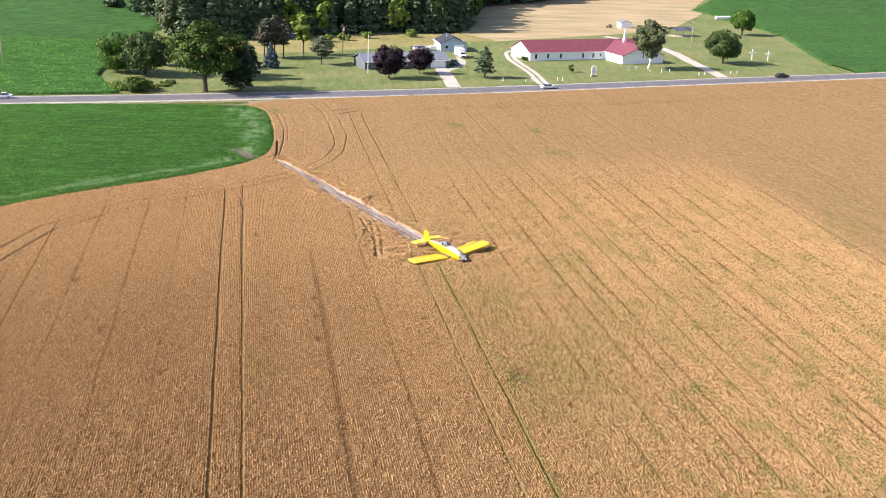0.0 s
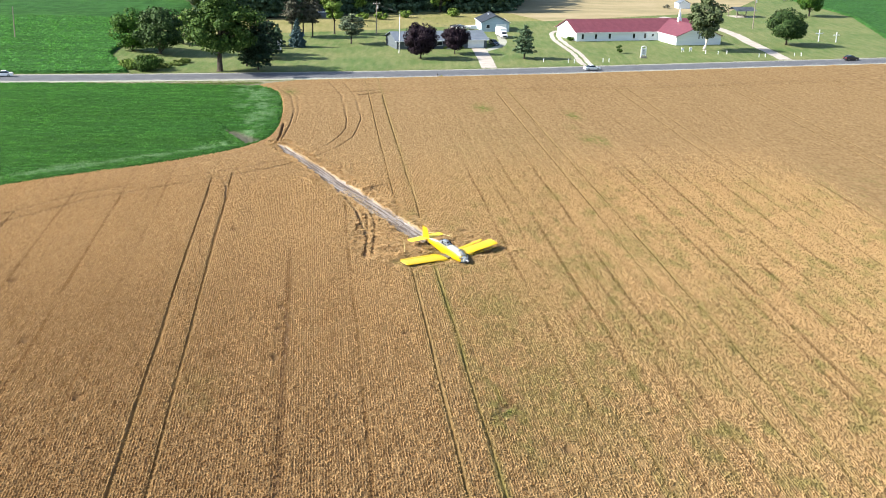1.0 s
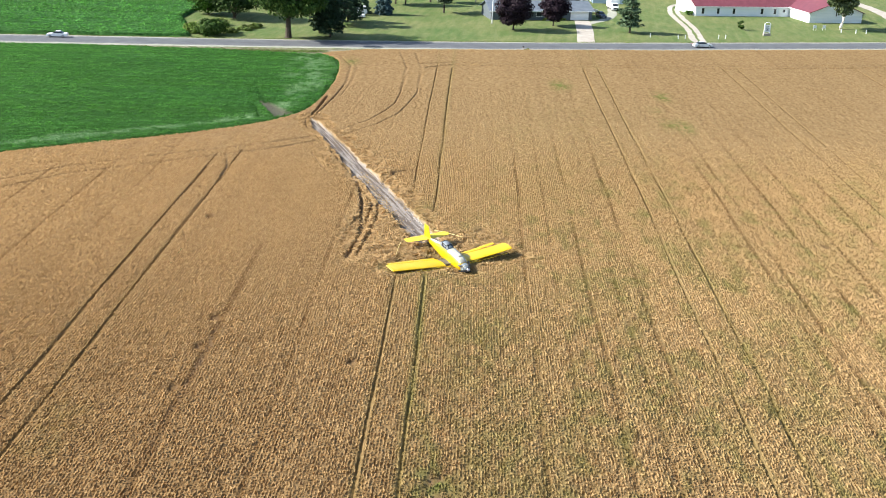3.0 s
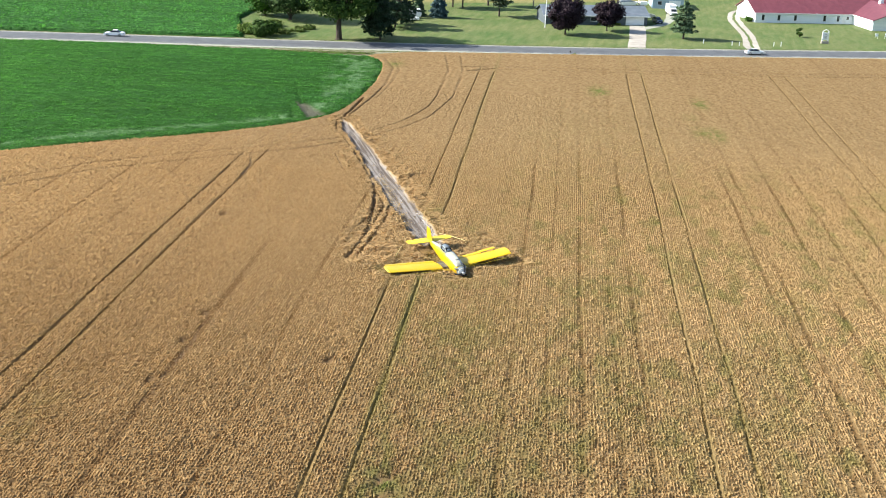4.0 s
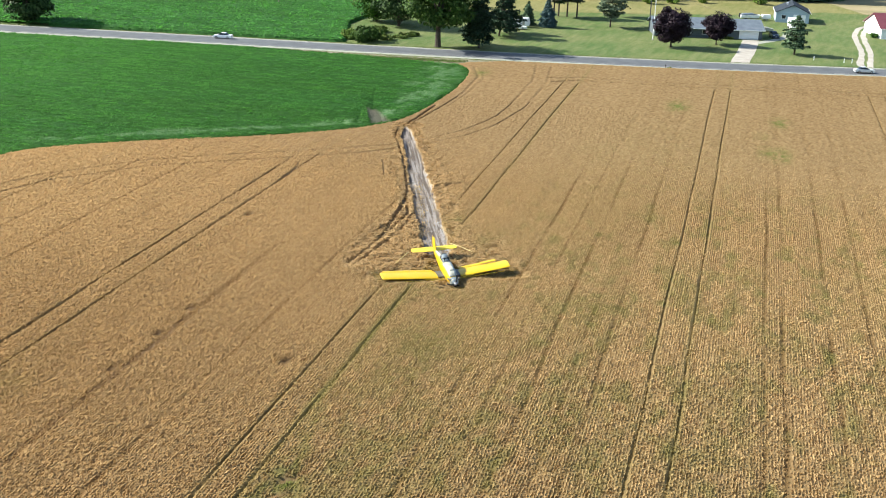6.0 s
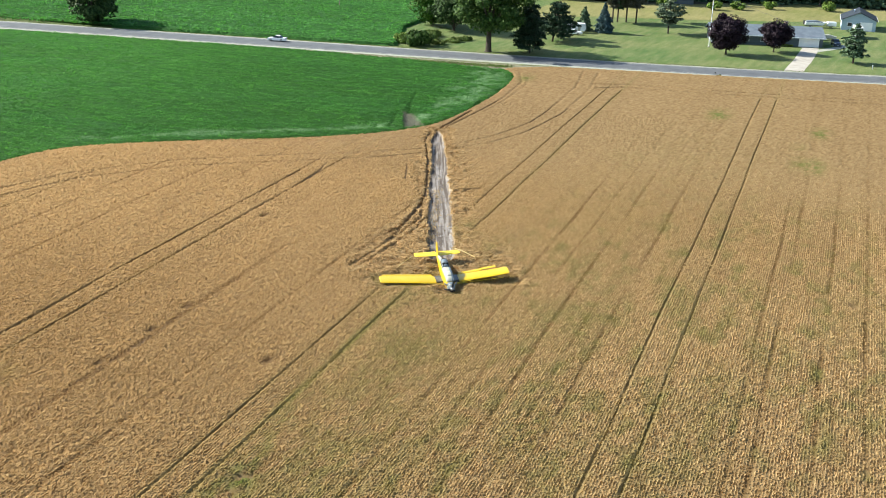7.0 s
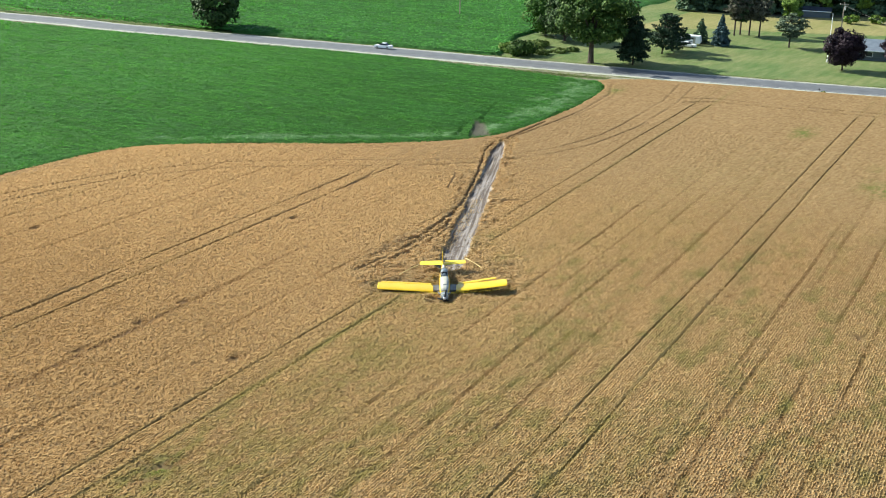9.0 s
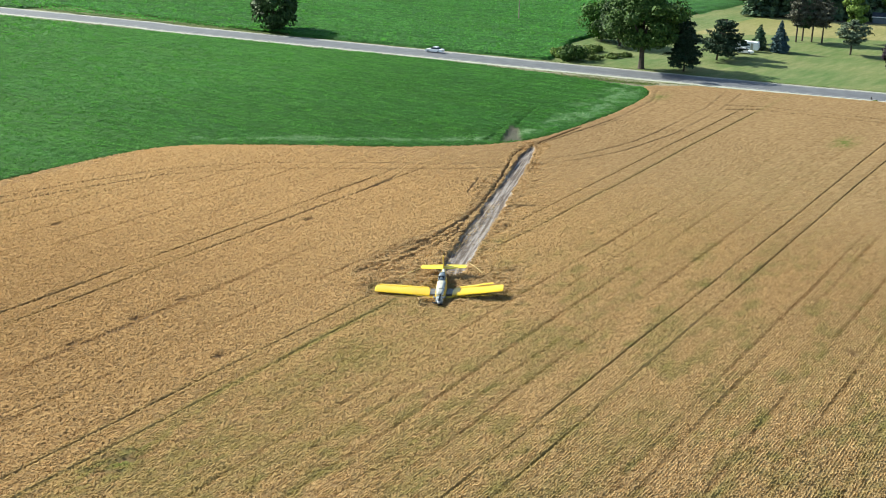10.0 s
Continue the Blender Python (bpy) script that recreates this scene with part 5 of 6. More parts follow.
A = [_bm.verts.new(p) for p in ((-0.5, -0.5, 2.55), (9.3, -0.5, 2.55), (9.3, 3.1, 3.9), (-0.5, 3.1, 3.9), (9.3, 6.7, 2.55), (-0.5, 6.7, 2.55))]
_bm.faces.new((A[0], A[1], A[2], A[3]))
_bm.faces.new((A[3], A[2], A[4], A[5]))
bmesh.ops.solidify(_bm, geom=_bm.faces[:], thickness=0.14)
part("roof", _bm, M_GREY_ROOF, pav)
part("slab", box(-0.3, 9.1, -0.3, 6.5, 0, 0.08), M_CONCRETE, pav)
for _y in (1.8, 4.2):
    _t = thing("picnic_table", pav.matrix_world @ pose(4.4, _y, 0.08), "brown wooden picnic table under the pavilion", "table", "tables under the pavilion")
    part("tabletop", box(-0.9, 0.9, -0.38, 0.38, 0.70, 0.75), M_WOOD, _t)
    for _s in (-1, 1):
        part("bench", box(-0.9, 0.9, _s * 0.7 - 0.13, _s * 0.7 + 0.13, 0.42, 0.46), M_WOOD, _t)
        part("leg", tube([(_s * 0.7, -0.7, 0), (_s * 0.7, 0, 0.7), (_s * 0.7, 0.7, 0)], 0.05, 4), M_WOOD, _t)
_t = thing("storage_tank", pose(202.2, 376.3, 0, 0, 0, 15), "long white tank on low legs in the grass", "tank")
part("tank", tube([(-4.6, 0, 1.2), (-4.3, 0, 1.2), (4.3, 0, 1.2), (4.6, 0, 1.2)], [0.4, 0.8, 0.8, 0.4], 12), M_WHITE, _t)
for _x in (-3, 3):
    part("leg", box(_x - 0.15, _x + 0.15, -0.6, 0.6, 0, 0.6), M_CONCRETE, _t)

# ---- yard things ----
pole = thing("flagpole", pose(6.8, 191.9, 0), "tall thin white flagpole on the lawn", "flagpole")
part("shaft", tube([(0, 0, -0.1), (0, 0, 6), (0, 0, 12)], [0.11, 0.095, 0.06], 8), M_WHITE, pole)
part("ball", tube([(0, 0, 12), (0, 0, 12.08), (0, 0, 12.2), (0, 0, 12.26)], [0.05, 0.11, 0.11, 0.03], 8), M_STEEL, pole)
part("base", tube([(0, 0, 0), (0, 0, 0.18)], [0.35, 0.3], 10), M_CONCRETE, pole)


def utility_pole(x, y, h, arm=True, turn=0):
    p = thing("utility_pole", pose(x, y, 0, 0, 0, turn), "weathered wooden utility pole with a crossarm" if arm else "weathered wooden utility pole standing in the field", "utility pole")
    part("shaft", tube([(0, 0, -0.3), (0.02, 0, h * 0.5), (0, 0, h)], [0.19, 0.16, 0.12], 8), M_WOOD, p)
    if arm:
        a = part("crossarm", box(-1.2, 1.2, -0.06, 0.06, h - 0.75, h - 0.6, bevel=0.01), M_WOOD, p)
        for xx in (-1.1, -0.4, 0.4, 1.1):
            part("insulator", tube([(xx, 0, h - 0.6), (xx, 0, h - 0.5), (xx, 0, h - 0.4)], [0.04, 0.07, 0.03], 6), M_WHITE, a)
        part("transformer", tube([(0.32, -0.2, h - 2.2), (0.32, -0.2, h - 1.1)], 0.26, 10), M_STEEL, p, "grey steel transformer")
    return p


utility_pole(143.5, 266.5, 11.8, True, 20)
utility_pole(2.2, 233.8, 10.5, True, 10)
utility_pole(-107, 207.5, 9.6, False)
_m = smooth_line([(2.2, 233.8), (21.2, 219.7), (28.5, 213.2)], 4)
cable = tube([(x, y, 9.7 - 5.2 * i / (len(_m) - 1) - 0.7 * math.sin(math.pi * i / (len(_m) - 1))) for i, (x, y) in enumerate(_m)], 0.025, 5)
part("power_cable", cable, M_BLACK)
tagged(bpy.data.objects["power_cable"], "black power cable from the pole to the house", "cable")


def wood_cross(x, y, h, w):
    c = thing("wooden_cross", pose(x, y, 0, 0, 0, 10), "white wooden cross standing on the lawn", "cross", "crosses on the lawn")
    part("upright", box(-0.13, 0.13, -0.1, 0.1, -0.1, h, bevel=0.01), M_WHITE, c)
    part("crossbar", box(-w / 2, w / 2, -0.08, 0.08, h * 0.68, h * 0.68 + 0.26, bevel=0.01), M_WHITE, c)


wood_cross(154.6, 233.3, 4.1, 2.9)
wood_cross(160.6, 232.6, 3.5, 2.5)

sign = thing("church_sign", pose(80.4, 189.3, 0, 0, 0, 8), "white upright church sign on two posts", "sign")
for _x in (-0.75, 0.75):
    part("post", box(_x - 0.12, _x + 0.12, -0.14, 0.14, 0, 3.2, bevel=0.015), M_WHITE, sign)
part("board", box(-0.63, 0.63, -0.08, 0.08, 1.0, 2.9), M_WHITE, sign)
part("base", box(-1.0, 1.0, -0.35, 0.35, 0, 0.7, bevel=0.04), M_CONCRETE, sign)
for _i, (_w, _z) in enumerate(((0.85, 2.5), (0.6, 2.25), (0.9, 1.9), (0.7, 1.65), (0.8, 1.4))):
    part("lettering", box(-_w / 2, _w / 2, -0.1, -0.075, _z, _z + 0.09), M_BLACK, sign, "unreadable dark lettering")
part("arch", tube([(-0.75, 0, 3.2), (-0.45, 0, 3.5), (0, 0, 3.62), (0.45, 0, 3.5), (0.75, 0, 3.2)], 0.1, 6), M_WHITE, sign)

for _x, _y in ((97.1, 203.6), (99.9, 204.3)):
    _s = thing("lawn_sign", pose(_x, _y, 0, 0, 0, 12), "small white sign on the church lawn", "sign", "small signs before the church")
    part("board", box(-0.45, 0.45, -0.04, 0.04, 0.55, 1.35), M_WHITE, _s)
    for _p in (-0.4, 0.4):
        part("post", box(_p - 0.04, _p + 0.04, -0.03, 0.03, 0, 1.4), M_WHITE, _s)
_post = thing("marker_post", pose(47.8, 178.4, 0), "short white reflector post at a driveway", "post", "driveway posts")
part("shaft", box(-0.09, 0.09, -0.09, 0.09, 0, 0.95, bevel=0.02), M_WHITE, _post)
part("cap", box(-0.12, 0.12, -0.12, 0.12, 0.95, 1.05, bevel=0.03), M_WHITE, _post)
for _x, _y in ((54.9, 177.5), (56.8, 177.9), (65.8, 180.1), (67.7, 180.7), (118.9, 195.1), (121.1, 195.6), (131.6, 198.3), (134.2, 199.1), (107.5, 200.1), (110.5, 200.6), (103.6, 200.5)):
    copy_thing(_post, pose(_x, _y, 0, 0, 0, 10 * math.sin(_x)))


def mailbox(x, y):
    m = thing("mailbox", pose(x, y, 0, 0, 0, 10), "dark mailbox on a wooden post in weeds", "mailbox")
    part("post", box(-0.06, 0.06, -0.06, 0.06, 0, 1.05), M_WOOD, m)
    b = part("box", tube([(0, -0.28, 1.2), (0, 0.28, 1.2)], 0.16, 10), M_BLACK, m)
    part("flag", box(0.16, 0.18, -0.05, 0.0, 1.2, 1.45), M_STEEL, b)
    part("arm", box(-0.05, 0.05, -0.3, 0.3, 1.02, 1.08), M_WOOD, m)


mailbox(13.7, 147.8)
broadleaf("weed_clump", 0.9, 0.8, 0.02, L_WEED, M_BARK, "green weed clump round the mailbox post", 10, 26, 0.14, 0.03, at=pose(14.6, 147.4, 0))
broadleaf("weed_clump", 0.6, 0.7, 0.02, L_WEED, M_BARK, "green weed clump at the road edge", 10, 26, 0.14, 0.03, at=pose(12.2, 146.9, 0))

# ---- vehicles ----


def wheel(parent, x, y, r=0.33, w=0.22):
    o = 1 if y > 0 else -1
    t = part("wheel", tube([(x, y - w / 2, r), (x, y - w / 2 + 0.03, r), (x, y + w / 2 - 0.03, r), (x, y + w / 2, r)], [r * 0.86, r, r, r * 0.86], 14), M_RUBBER, parent)
    part("rim", tube([(x, y + o * (w / 2 - 0.02), r), (x, y + o * (w / 2 + 0.012), r)], [r * 0.62, r * 0.55], 12), M_STEEL, t)


def side_body(profile, half, inset=0.0):
    """A car's body from its side outline, narrowed upward."""
    bm = bmesh.new()
    zs = [z for _, z in profile]
    lo, hi = min(zs), max(zs)
    w = lambda z: half - inset * max(0.0, (z - lo) / (hi - lo)) ** 1.6
    L = [bm.verts.new((x, -w(z), z)) for x, z in profile]
    R = [bm.verts.new((x, w(z), z)) for x, z in profile]
    n = len(profile)
    for i in range(n):
        bm.faces.new((L[i], L[(i + 1) % n], R[(i + 1) % n], R[i]))
    bm.faces.new(L[::-1])
    bm.faces.new(R)
    bmesh.ops.recalc_face_normals(bm, faces=bm.faces[:])
    bmesh.ops.bevel(bm, geom=[e for e in bm.edges if e.calc_face_angle(0) > 0.5], offset=0.05, segments=2, affect="EDGES")
    return bm


def car(name, m, paint, label, suv=False):
    c = thing(name, m, label, "car")
    up = 0.2 if suv else 0.0
    part("body", side_body([(-2.35, 0.28), (2.35, 0.28), (2.38, 0.62 + up), (2.2, 0.80 + up), (1.1, 0.92 + up), (-1.9, 0.96 + up), (-2.3, 0.90 + up), (-2.4, 0.55)], 0.90, 0.05), paint, c)
    back = -2.1 if suv else -1.55
    cab = part("cabin", side_body([(1.05, 0.90 + up), (0.35, 1.38 + up), (-0.1, 1.44 + up), (back + 0.75, 1.40 + up), (back, 0.93 + up)], 0.80, 0.16), M_GLASS, c, "dark windows")
    part("roof", side_body([(0.32, 1.40 + up), (-0.1, 1.475 + up), (back + 0.78, 1.43 + up), (back + 0.76, 1.39 + up), (0.3, 1.37 + up)], 0.66), paint, cab)
    for x in (-1.42, 1.45):
        for y in (-0.80, 0.80):
            wheel(c, x, y)
    for y in (-0.62, 0.62):
        part("headlight", box(2.30, 2.40, y - 0.2, y + 0.2, 0.58 + up, 0.72 + up, bevel=0.02), M_STEEL, c)
        part("taillight", box(-2.42, -2.33, y - 0.2, y + 0.2, 0.66 + up, 0.82 + up, bevel=0.02), surface("red_lens", [(0.30, 0.01, 0.01), (0.4, 0.02, 0.02)], 2, 0.3), c)
    part("number_plate", box(2.385, 2.41, -0.25, 0.25, 0.42, 0.53), M_WHITE, c)
    part("bumper", box(2.30, 2.43, -0.8, 0.8, 0.30, 0.44, bevel=0.03), paint, c)
    return c


P_SILVER = surface("silver_car_paint", [(0.50, 0.54, 0.58), (0.60, 0.63, 0.66)], 0.8, 0.3, metal=0.3)
P_WHITE = surface("white_car_paint", [(0.72, 0.73, 0.74), (0.80, 0.80, 0.80)], 0.8, 0.3)
P_BLACK = surface("black_car_paint", [(0.012, 0.012, 0.014), (0.025, 0.025, 0.028)], 0.8, 0.22)
P_BLUE = surface("dark_blue_car_paint", [(0.03, 0.04, 0.07), (0.05, 0.065, 0.10)], 0.8, 0.25)
car("sedan_car", pose(-94.3, 141.4, 0.24, 0, 0, 187), P_WHITE, "white sedan driving on the country road")
car("sedan_car", pose(58.6, 163.7, 0.24, 0, 0, 14), P_SILVER, "silver sedan driving on the country road")
car("suv_car", pose(146, 189.4, 0.24, 0, 0, 14), P_BLACK, "black sport utility car on the country road", True)
car("parked_car", pose(38.3, 212.3, 0.03, 0, 0, -75), P_BLUE, "dark car parked beside the house garage", True)


def box_truck(m):
    t = thing("box_truck", m, "white box truck parked before the garage", "truck")
    part("cargo_box", box(-3.6, 1.6, -1.15, 1.15, 0.75, 3.1, bevel=0.06), P_WHITE, t)
    cab = part("cab", side_body([(1.65, 0.45), (3.6, 0.45), (3.65, 1.15), (3.0, 1.35), (2.5, 2.15), (1.65, 2.2)], 0.98, 0.08), P_WHITE, t)
    part("windscreen", box(-0.03, 0.03, -0.8, 0.8, 0, 0.8, m=pose(2.98, 0, 1.36, 0, -32, 0)), M_GLASS, cab)
    part("grille", box(3.62, 3.69, -0.6, 0.6, 0.6, 1.0), M_BLACK, cab)
    part("chassis", box(-3.5, 3.3, -0.45, 0.45, 0.4, 0.75), M_BLACK, t)
    for x in (-2.4, 2.7):
        for y in (-0.9, 0.9):
            wheel(t, x, y, 0.4, 0.25)


box_truck(pose(43.7, 230.9, 0.03, 0, 0, -82))
# camper and trailer behind the blue spruce
camper = thing("camper_trailer", pose(-30.9, 197.6, 0, 0, 0, 8), "white camper trailer parked on the lawn", "camper")
part("body", side_body([(-3.2, 0.55), (2.9, 0.55), (3.2, 1.2), (2.8, 2.6), (-2.9, 2.7), (-3.2, 2.3)], 1.15, 0.06), P_WHITE, camper)
part("window", box(-1.6, 0.2, -1.2, -1.1, 1.45, 2.05), M_GLASS, camper)
part("door", box(1.0, 1.7, -1.19, -1.1, 0.65, 2.3), M_AIR_WHITE, camper)
part("stripe", box(-2.9, 0.9, -1.19, -1.12, 1.0, 1.2), M_AIR_GREY, camper)
for _y in (-0.95, 0.95):
    wheel(camper, -0.4, _y, 0.36)
part("drawbar", tube([(3.1, 0, 0.55), (4.3, 0, 0.5)], 0.06, 6), M_BLACK, camper)
car("parked_car", pose(-30.2, 193.4, 0.0, 0, 0, 4), P_WHITE, "white car parked on the lawn by the camper")
covered = thing("covered_trailer", pose(35.4, 220.6, 0, 0, 0, 10), "covered white trailer behind the house", "trailer")
part("cover", side_body([(-2.6, 0.7), (2.4, 0.7), (2.9, 1.1), (1.0, 1.6), (-2.4, 1.6), (-2.7, 1.2)], 1.0, 0.2), M_AIR_WHITE, covered)
part("frame", box(-2.4, 3.6, -0.5, 0.5, 0.4, 0.5), M_BLACK, covered)
for _y in (-0.85, 0.85):
    wheel(covered, -0.8, _y, 0.3)

# boat and utility trailer parked far behind the house
boat = thing("parked_boat", pose(31.2, 245.6, 0, 0, 0, 14), "white motor boat with dark cover on a trailer", "boat")
_h = part("hull", side_body([(-2.9, 0.75), (2.2, 0.75), (3.3, 1.65), (-2.9, 1.55)], 1.1, -0.12), P_WHITE, boat)
part("cover", side_body([(-2.6, 1.56), (2.6, 1.62), (0.6, 2.15), (-2.3, 1.95)], 1.0, 0.3), M_AIR_GREY, _h, "dark blue-grey cover")
part("motor", box(-3.35, -2.85, -0.25, 0.25, 0.8, 2.0, bevel=0.08), M_BLACK, boat, "black outboard motor")
part("trailer_frame", box(-2.8, 4.3, -0.45, 0.45, 0.48, 0.60), M_BLACK, boat)
for _y in (-0.95, 0.95):
    wheel(boat, -1.0, _y, 0.33)
cargo = thing("utility_trailer", pose(36.0, 247.2, 0, 0, 0, 22), "white box trailer parked beside the boat", "trailer")
part("body", box(-1.3, 1.3, -0.8, 0.8, 0.55, 1.8, bevel=0.08), P_WHITE, cargo)
part("drawbar", tube([(1.3, 0, 0.5), (2.4, 0, 0.45)], 0.05, 6), M_BLACK, cargo)
for _y in (-0.85, 0.85):
    wheel(cargo, 0.0, _y, 0.3)

# ---- the aeroplane ----
plane = thing("crop_duster_aeroplane", pose(0.32, 0.05, 0.12, 2.0, -3.0, 28.4), "yellow low-wing crop duster lying wrecked on its belly in wheat", "aeroplane")


def loft(sections, sides=20, power=2.6):
    """A skin through rounded sections: (y, half width, bottom, top, x shift)."""
    bm = bmesh.new()
    rings = []
    for y, hw, z0, z1, sx in sections:
        zc, hh = (z0 + z1) / 2, (z1 - z0) / 2
        ring = []
        for k in range(sides):
            a = 2 * math.pi * k / sides
            c, s = math.cos(a), math.sin(a)
            ring.append(bm.verts.new((sx + hw * math.copysign(abs(c) ** (2 / power), c), y, zc + hh * math.copysign(abs(s) ** (2 / power), s))))
        rings.append(ring)
    for a, b in zip(rings, rings[1:]):
        for k in range(sides):
            bm.faces.new((a[k], a[(k + 1) % sides], b[(k + 1) % sides], b[k]))
    bm.faces.new(rings[0])
    bm.faces.new(rings[-1][::-1])
    bmesh.ops.recalc_face_normals(bm, faces=bm.faces[:])
    for f in bm.faces:
        f.smooth = len(f.verts) == 4
    return bm


def aerofoil(stations, x_axis=True, n=9):
    """A lifting surface through stations: (span, lead y, trail y, z, thickness)."""
    bm = bmesh.new()
    rings = []
    for s, le, te, z, th in stations:
        up, lo = [], []
        for i in range(n + 1):
            u = 0.5 - 0.5 * math.cos(math.pi * i / n)
            t = th * 2.6 * (0.2969 * math.sqrt(u) - 0.126 * u - 0.3516 * u * u + 0.2843 * u ** 3 - 0.1036 * u ** 4)
            y = le + (te - le) * u
            up.append((y, 1.25 * t))
            lo.append((y, -0.75 * t))
        out = up + lo[-2:0:-1]
        rings.append([bm.verts.new((s, y, z + q) if x_axis else (z + q, y, s)) for y, q in out])
    k = len(rings[0])
    for a, b in zip(rings, rings[1:]):
        for i in range(k):
            bm.faces.new((a[i], a[(i + 1) % k], b[(i + 1) % k], b[i]))
    bm.faces.new(rings[0])
    bm.faces.new(rings[-1][::-1])
    bmesh.ops.recalc_face_normals(bm, faces=bm.faces[:])
    return bm


part("fuselage", loft([(-3.9, 0.46, 0.22, 1.20, 0), (-3.2, 0.52, 0.12, 1.34, 0), (-2.2, 0.58, 0.04, 1.50, 0), (-1.0, 0.62, 0.0, 1.62, 0), (0.4, 0.62, 0.0, 1.66, 0),
                       (1.6, 0.56, 0.06, 1.58, -0.02), (3.0, 0.42, 0.30, 1.42, -0.06), (4.4, 0.28, 0.55, 1.28, -0.12), (5.6, 0.16, 0.78, 1.16, -0.18), (6.2, 0.07, 0.88, 1.08, -0.2)]), M_YELLOW, plane)
cowl = part("engine_cowling", loft([(-5.05, 0.20, 0.55, 0.98, 0), (-4.85, 0.34, 0.40, 1.08, 0), (-4.4, 0.44, 0.28, 1.16, 0), (-3.88, 0.475, 0.21, 1.21, 0)]), M_AIR_GREY, plane, "grey-blue engine cowling with a white band")
part("band", loft([(-4.62, 0.445, 0.30, 1.17, 0), (-4.50, 0.455, 0.285, 1.18, 0)]), M_AIR_WHITE, cowl)
part("intake", loft([(-4.98, 0.16, 0.30, 0.46, 0), (-4.5, 0.20, 0.22, 0.46, 0)]), M_BLACK, cowl)
for _s in (-1, 1):
    part("exhaust_stack", tube([(_s * 0.36, -4.3, 0.98), (_s * 0.56, -4.15, 1.02), (_s * 0.66, -3.75, 1.04)], [0.11, 0.11, 0.10], 10), M_BARE_METAL, cowl)
hub = part("propeller", loft([(-5.48, 0.03, 0.74, 0.80, 0), (-5.36, 0.13, 0.64, 0.90, 0), (-5.2, 0.19, 0.58, 0.96, 0), (-5.06, 0.2, 0.57, 0.97, 0)]), M_STEEL, plane, "propeller hub with bent blades")
for _a, _b in ((75, 0.9), (195, 1.3), (315, 1.2)):
    _ca, _sa = math.cos(radians(_a)), math.sin(radians(_a))
    _bm = bmesh.new()
    _r = []
    for _k in range(7):
        _q = _k / 6
        _rad, _w = 0.16 + 0.72 * _q, 0.11 * (1 - 0.35 * abs(_q - 0.4))
        _yy = -5.22 + _b * 0.7 * _q ** 2
        _cx, _cz = _ca * _rad, 0.77 + _sa * _rad
        _r.append([_bm.verts.new((_cx - _sa * _w, _yy - 0.03, _cz + _ca * _w)), _bm.verts.new((_cx + _sa * _w, _yy + 0.05, _cz - _ca * _w)),
                   _bm.verts.new((_cx + _sa * _w, _yy + 0.08, _cz - _ca * _w)), _bm.verts.new((_cx - _sa * _w, _yy, _cz + _ca * _w))])
    for _p, _n2 in zip(_r, _r[1:]):
        for _k in range(4):
            _bm.faces.new((_p[_k], _p[(_k + 1) % 4], _n2[(_k + 1) % 4], _n2[_k]))
    _bm.faces.new(_r[0][::-1])
    _bm.faces.new(_r[-1])
    bmesh.ops.recalc_face_normals(_bm, faces=_bm.faces[:])
    part("blade", _bm, M_BLACK, hub)
# upper deck: hopper cover, hatch, cockpit
deck = part("hopper_cover", loft([(-3.75, 0.36, 0.9, 1.30, 0.03), (-2.6, 0.47, 1.0, 1.56, 0.04), (-1.2, 0.50, 1.1, 1.74, 0.03), (-0.1, 0.50, 1.1, 1.80, 0.0)]), M_AIR_WHITE, plane, "cream-white hopper cover")
part("side_panel", loft([(-3.7, 0.16, 0.95, 1.30, 0.24), (-2.6, 0.22, 1.05, 1.55, 0.29), (-1.2, 0.24, 1.15, 1.72, 0.30), (-0.12, 0.24, 1.15, 1.78, 0.29)]), M_AIR_GREY, deck, "grey-blue panel")
part("hatch", loft([(-2.5, 0.2, 1.5, 1.62, 0.04), (-2.3, 0.28, 1.5, 1.68, 0.04), (-1.6, 0.28, 1.55, 1.76, 0.04), (-1.4, 0.2, 1.6, 1.76, 0.04)]), M_AIR_WHITE, deck, "white hopper hatch")
for _x in (-0.42, 0.46):
    part("edge_strip", tube([(_x * 0.8, -3.7, 1.22), (_x, -2.4, 1.46), (_x, -0.2, 1.66)], 0.055, 6), M_AIR_WHITE, deck)
cock = part("cockpit", loft([(-0.15, 0.42, 1.2, 1.84, 0), (0.35, 0.44, 1.2, 2.14, 0), (0.9, 0.44, 1.2, 2.24, 0), (1.5, 0.40, 1.2, 2.16, 0), (2.1, 0.30, 1.1, 1.82, -0.02), (2.5, 0.2, 1.1, 1.56, -0.03)]), M_AIR_GREY, plane, "grey-blue cockpit with dark windows")
_bm = bmesh.new()
_v = [_bm.verts.new(p) for p in ((-0.28, 1.56, 2.17), (0.26, 1.56, 2.17), (0.20, 2.12, 1.85), (-0.22, 2.12, 1.85))]
_bm.faces.new(_v)
bmesh.ops.solidify(_bm, geom=_bm.faces[:], thickness=0.03)
part("rear_window", _bm, M_GLASS, cock)
for _s in (-1, 1):
    _bm = bmesh.new()
    _v = [_bm.verts.new(p) for p in ((_s * 0.452, 0.30, 1.68), (_s * 0.46, 1.35, 1.68), (_s * 0.385, 1.30, 2.05), (_s * 0.385, 0.48, 2.05))]
    _bm.faces.new(_v)
    bmesh.ops.solidify(_bm, geom=_bm.faces[:], thickness=0.03)
    part("side_window", _bm, M_GLASS, cock)
_bm = bmesh.new()
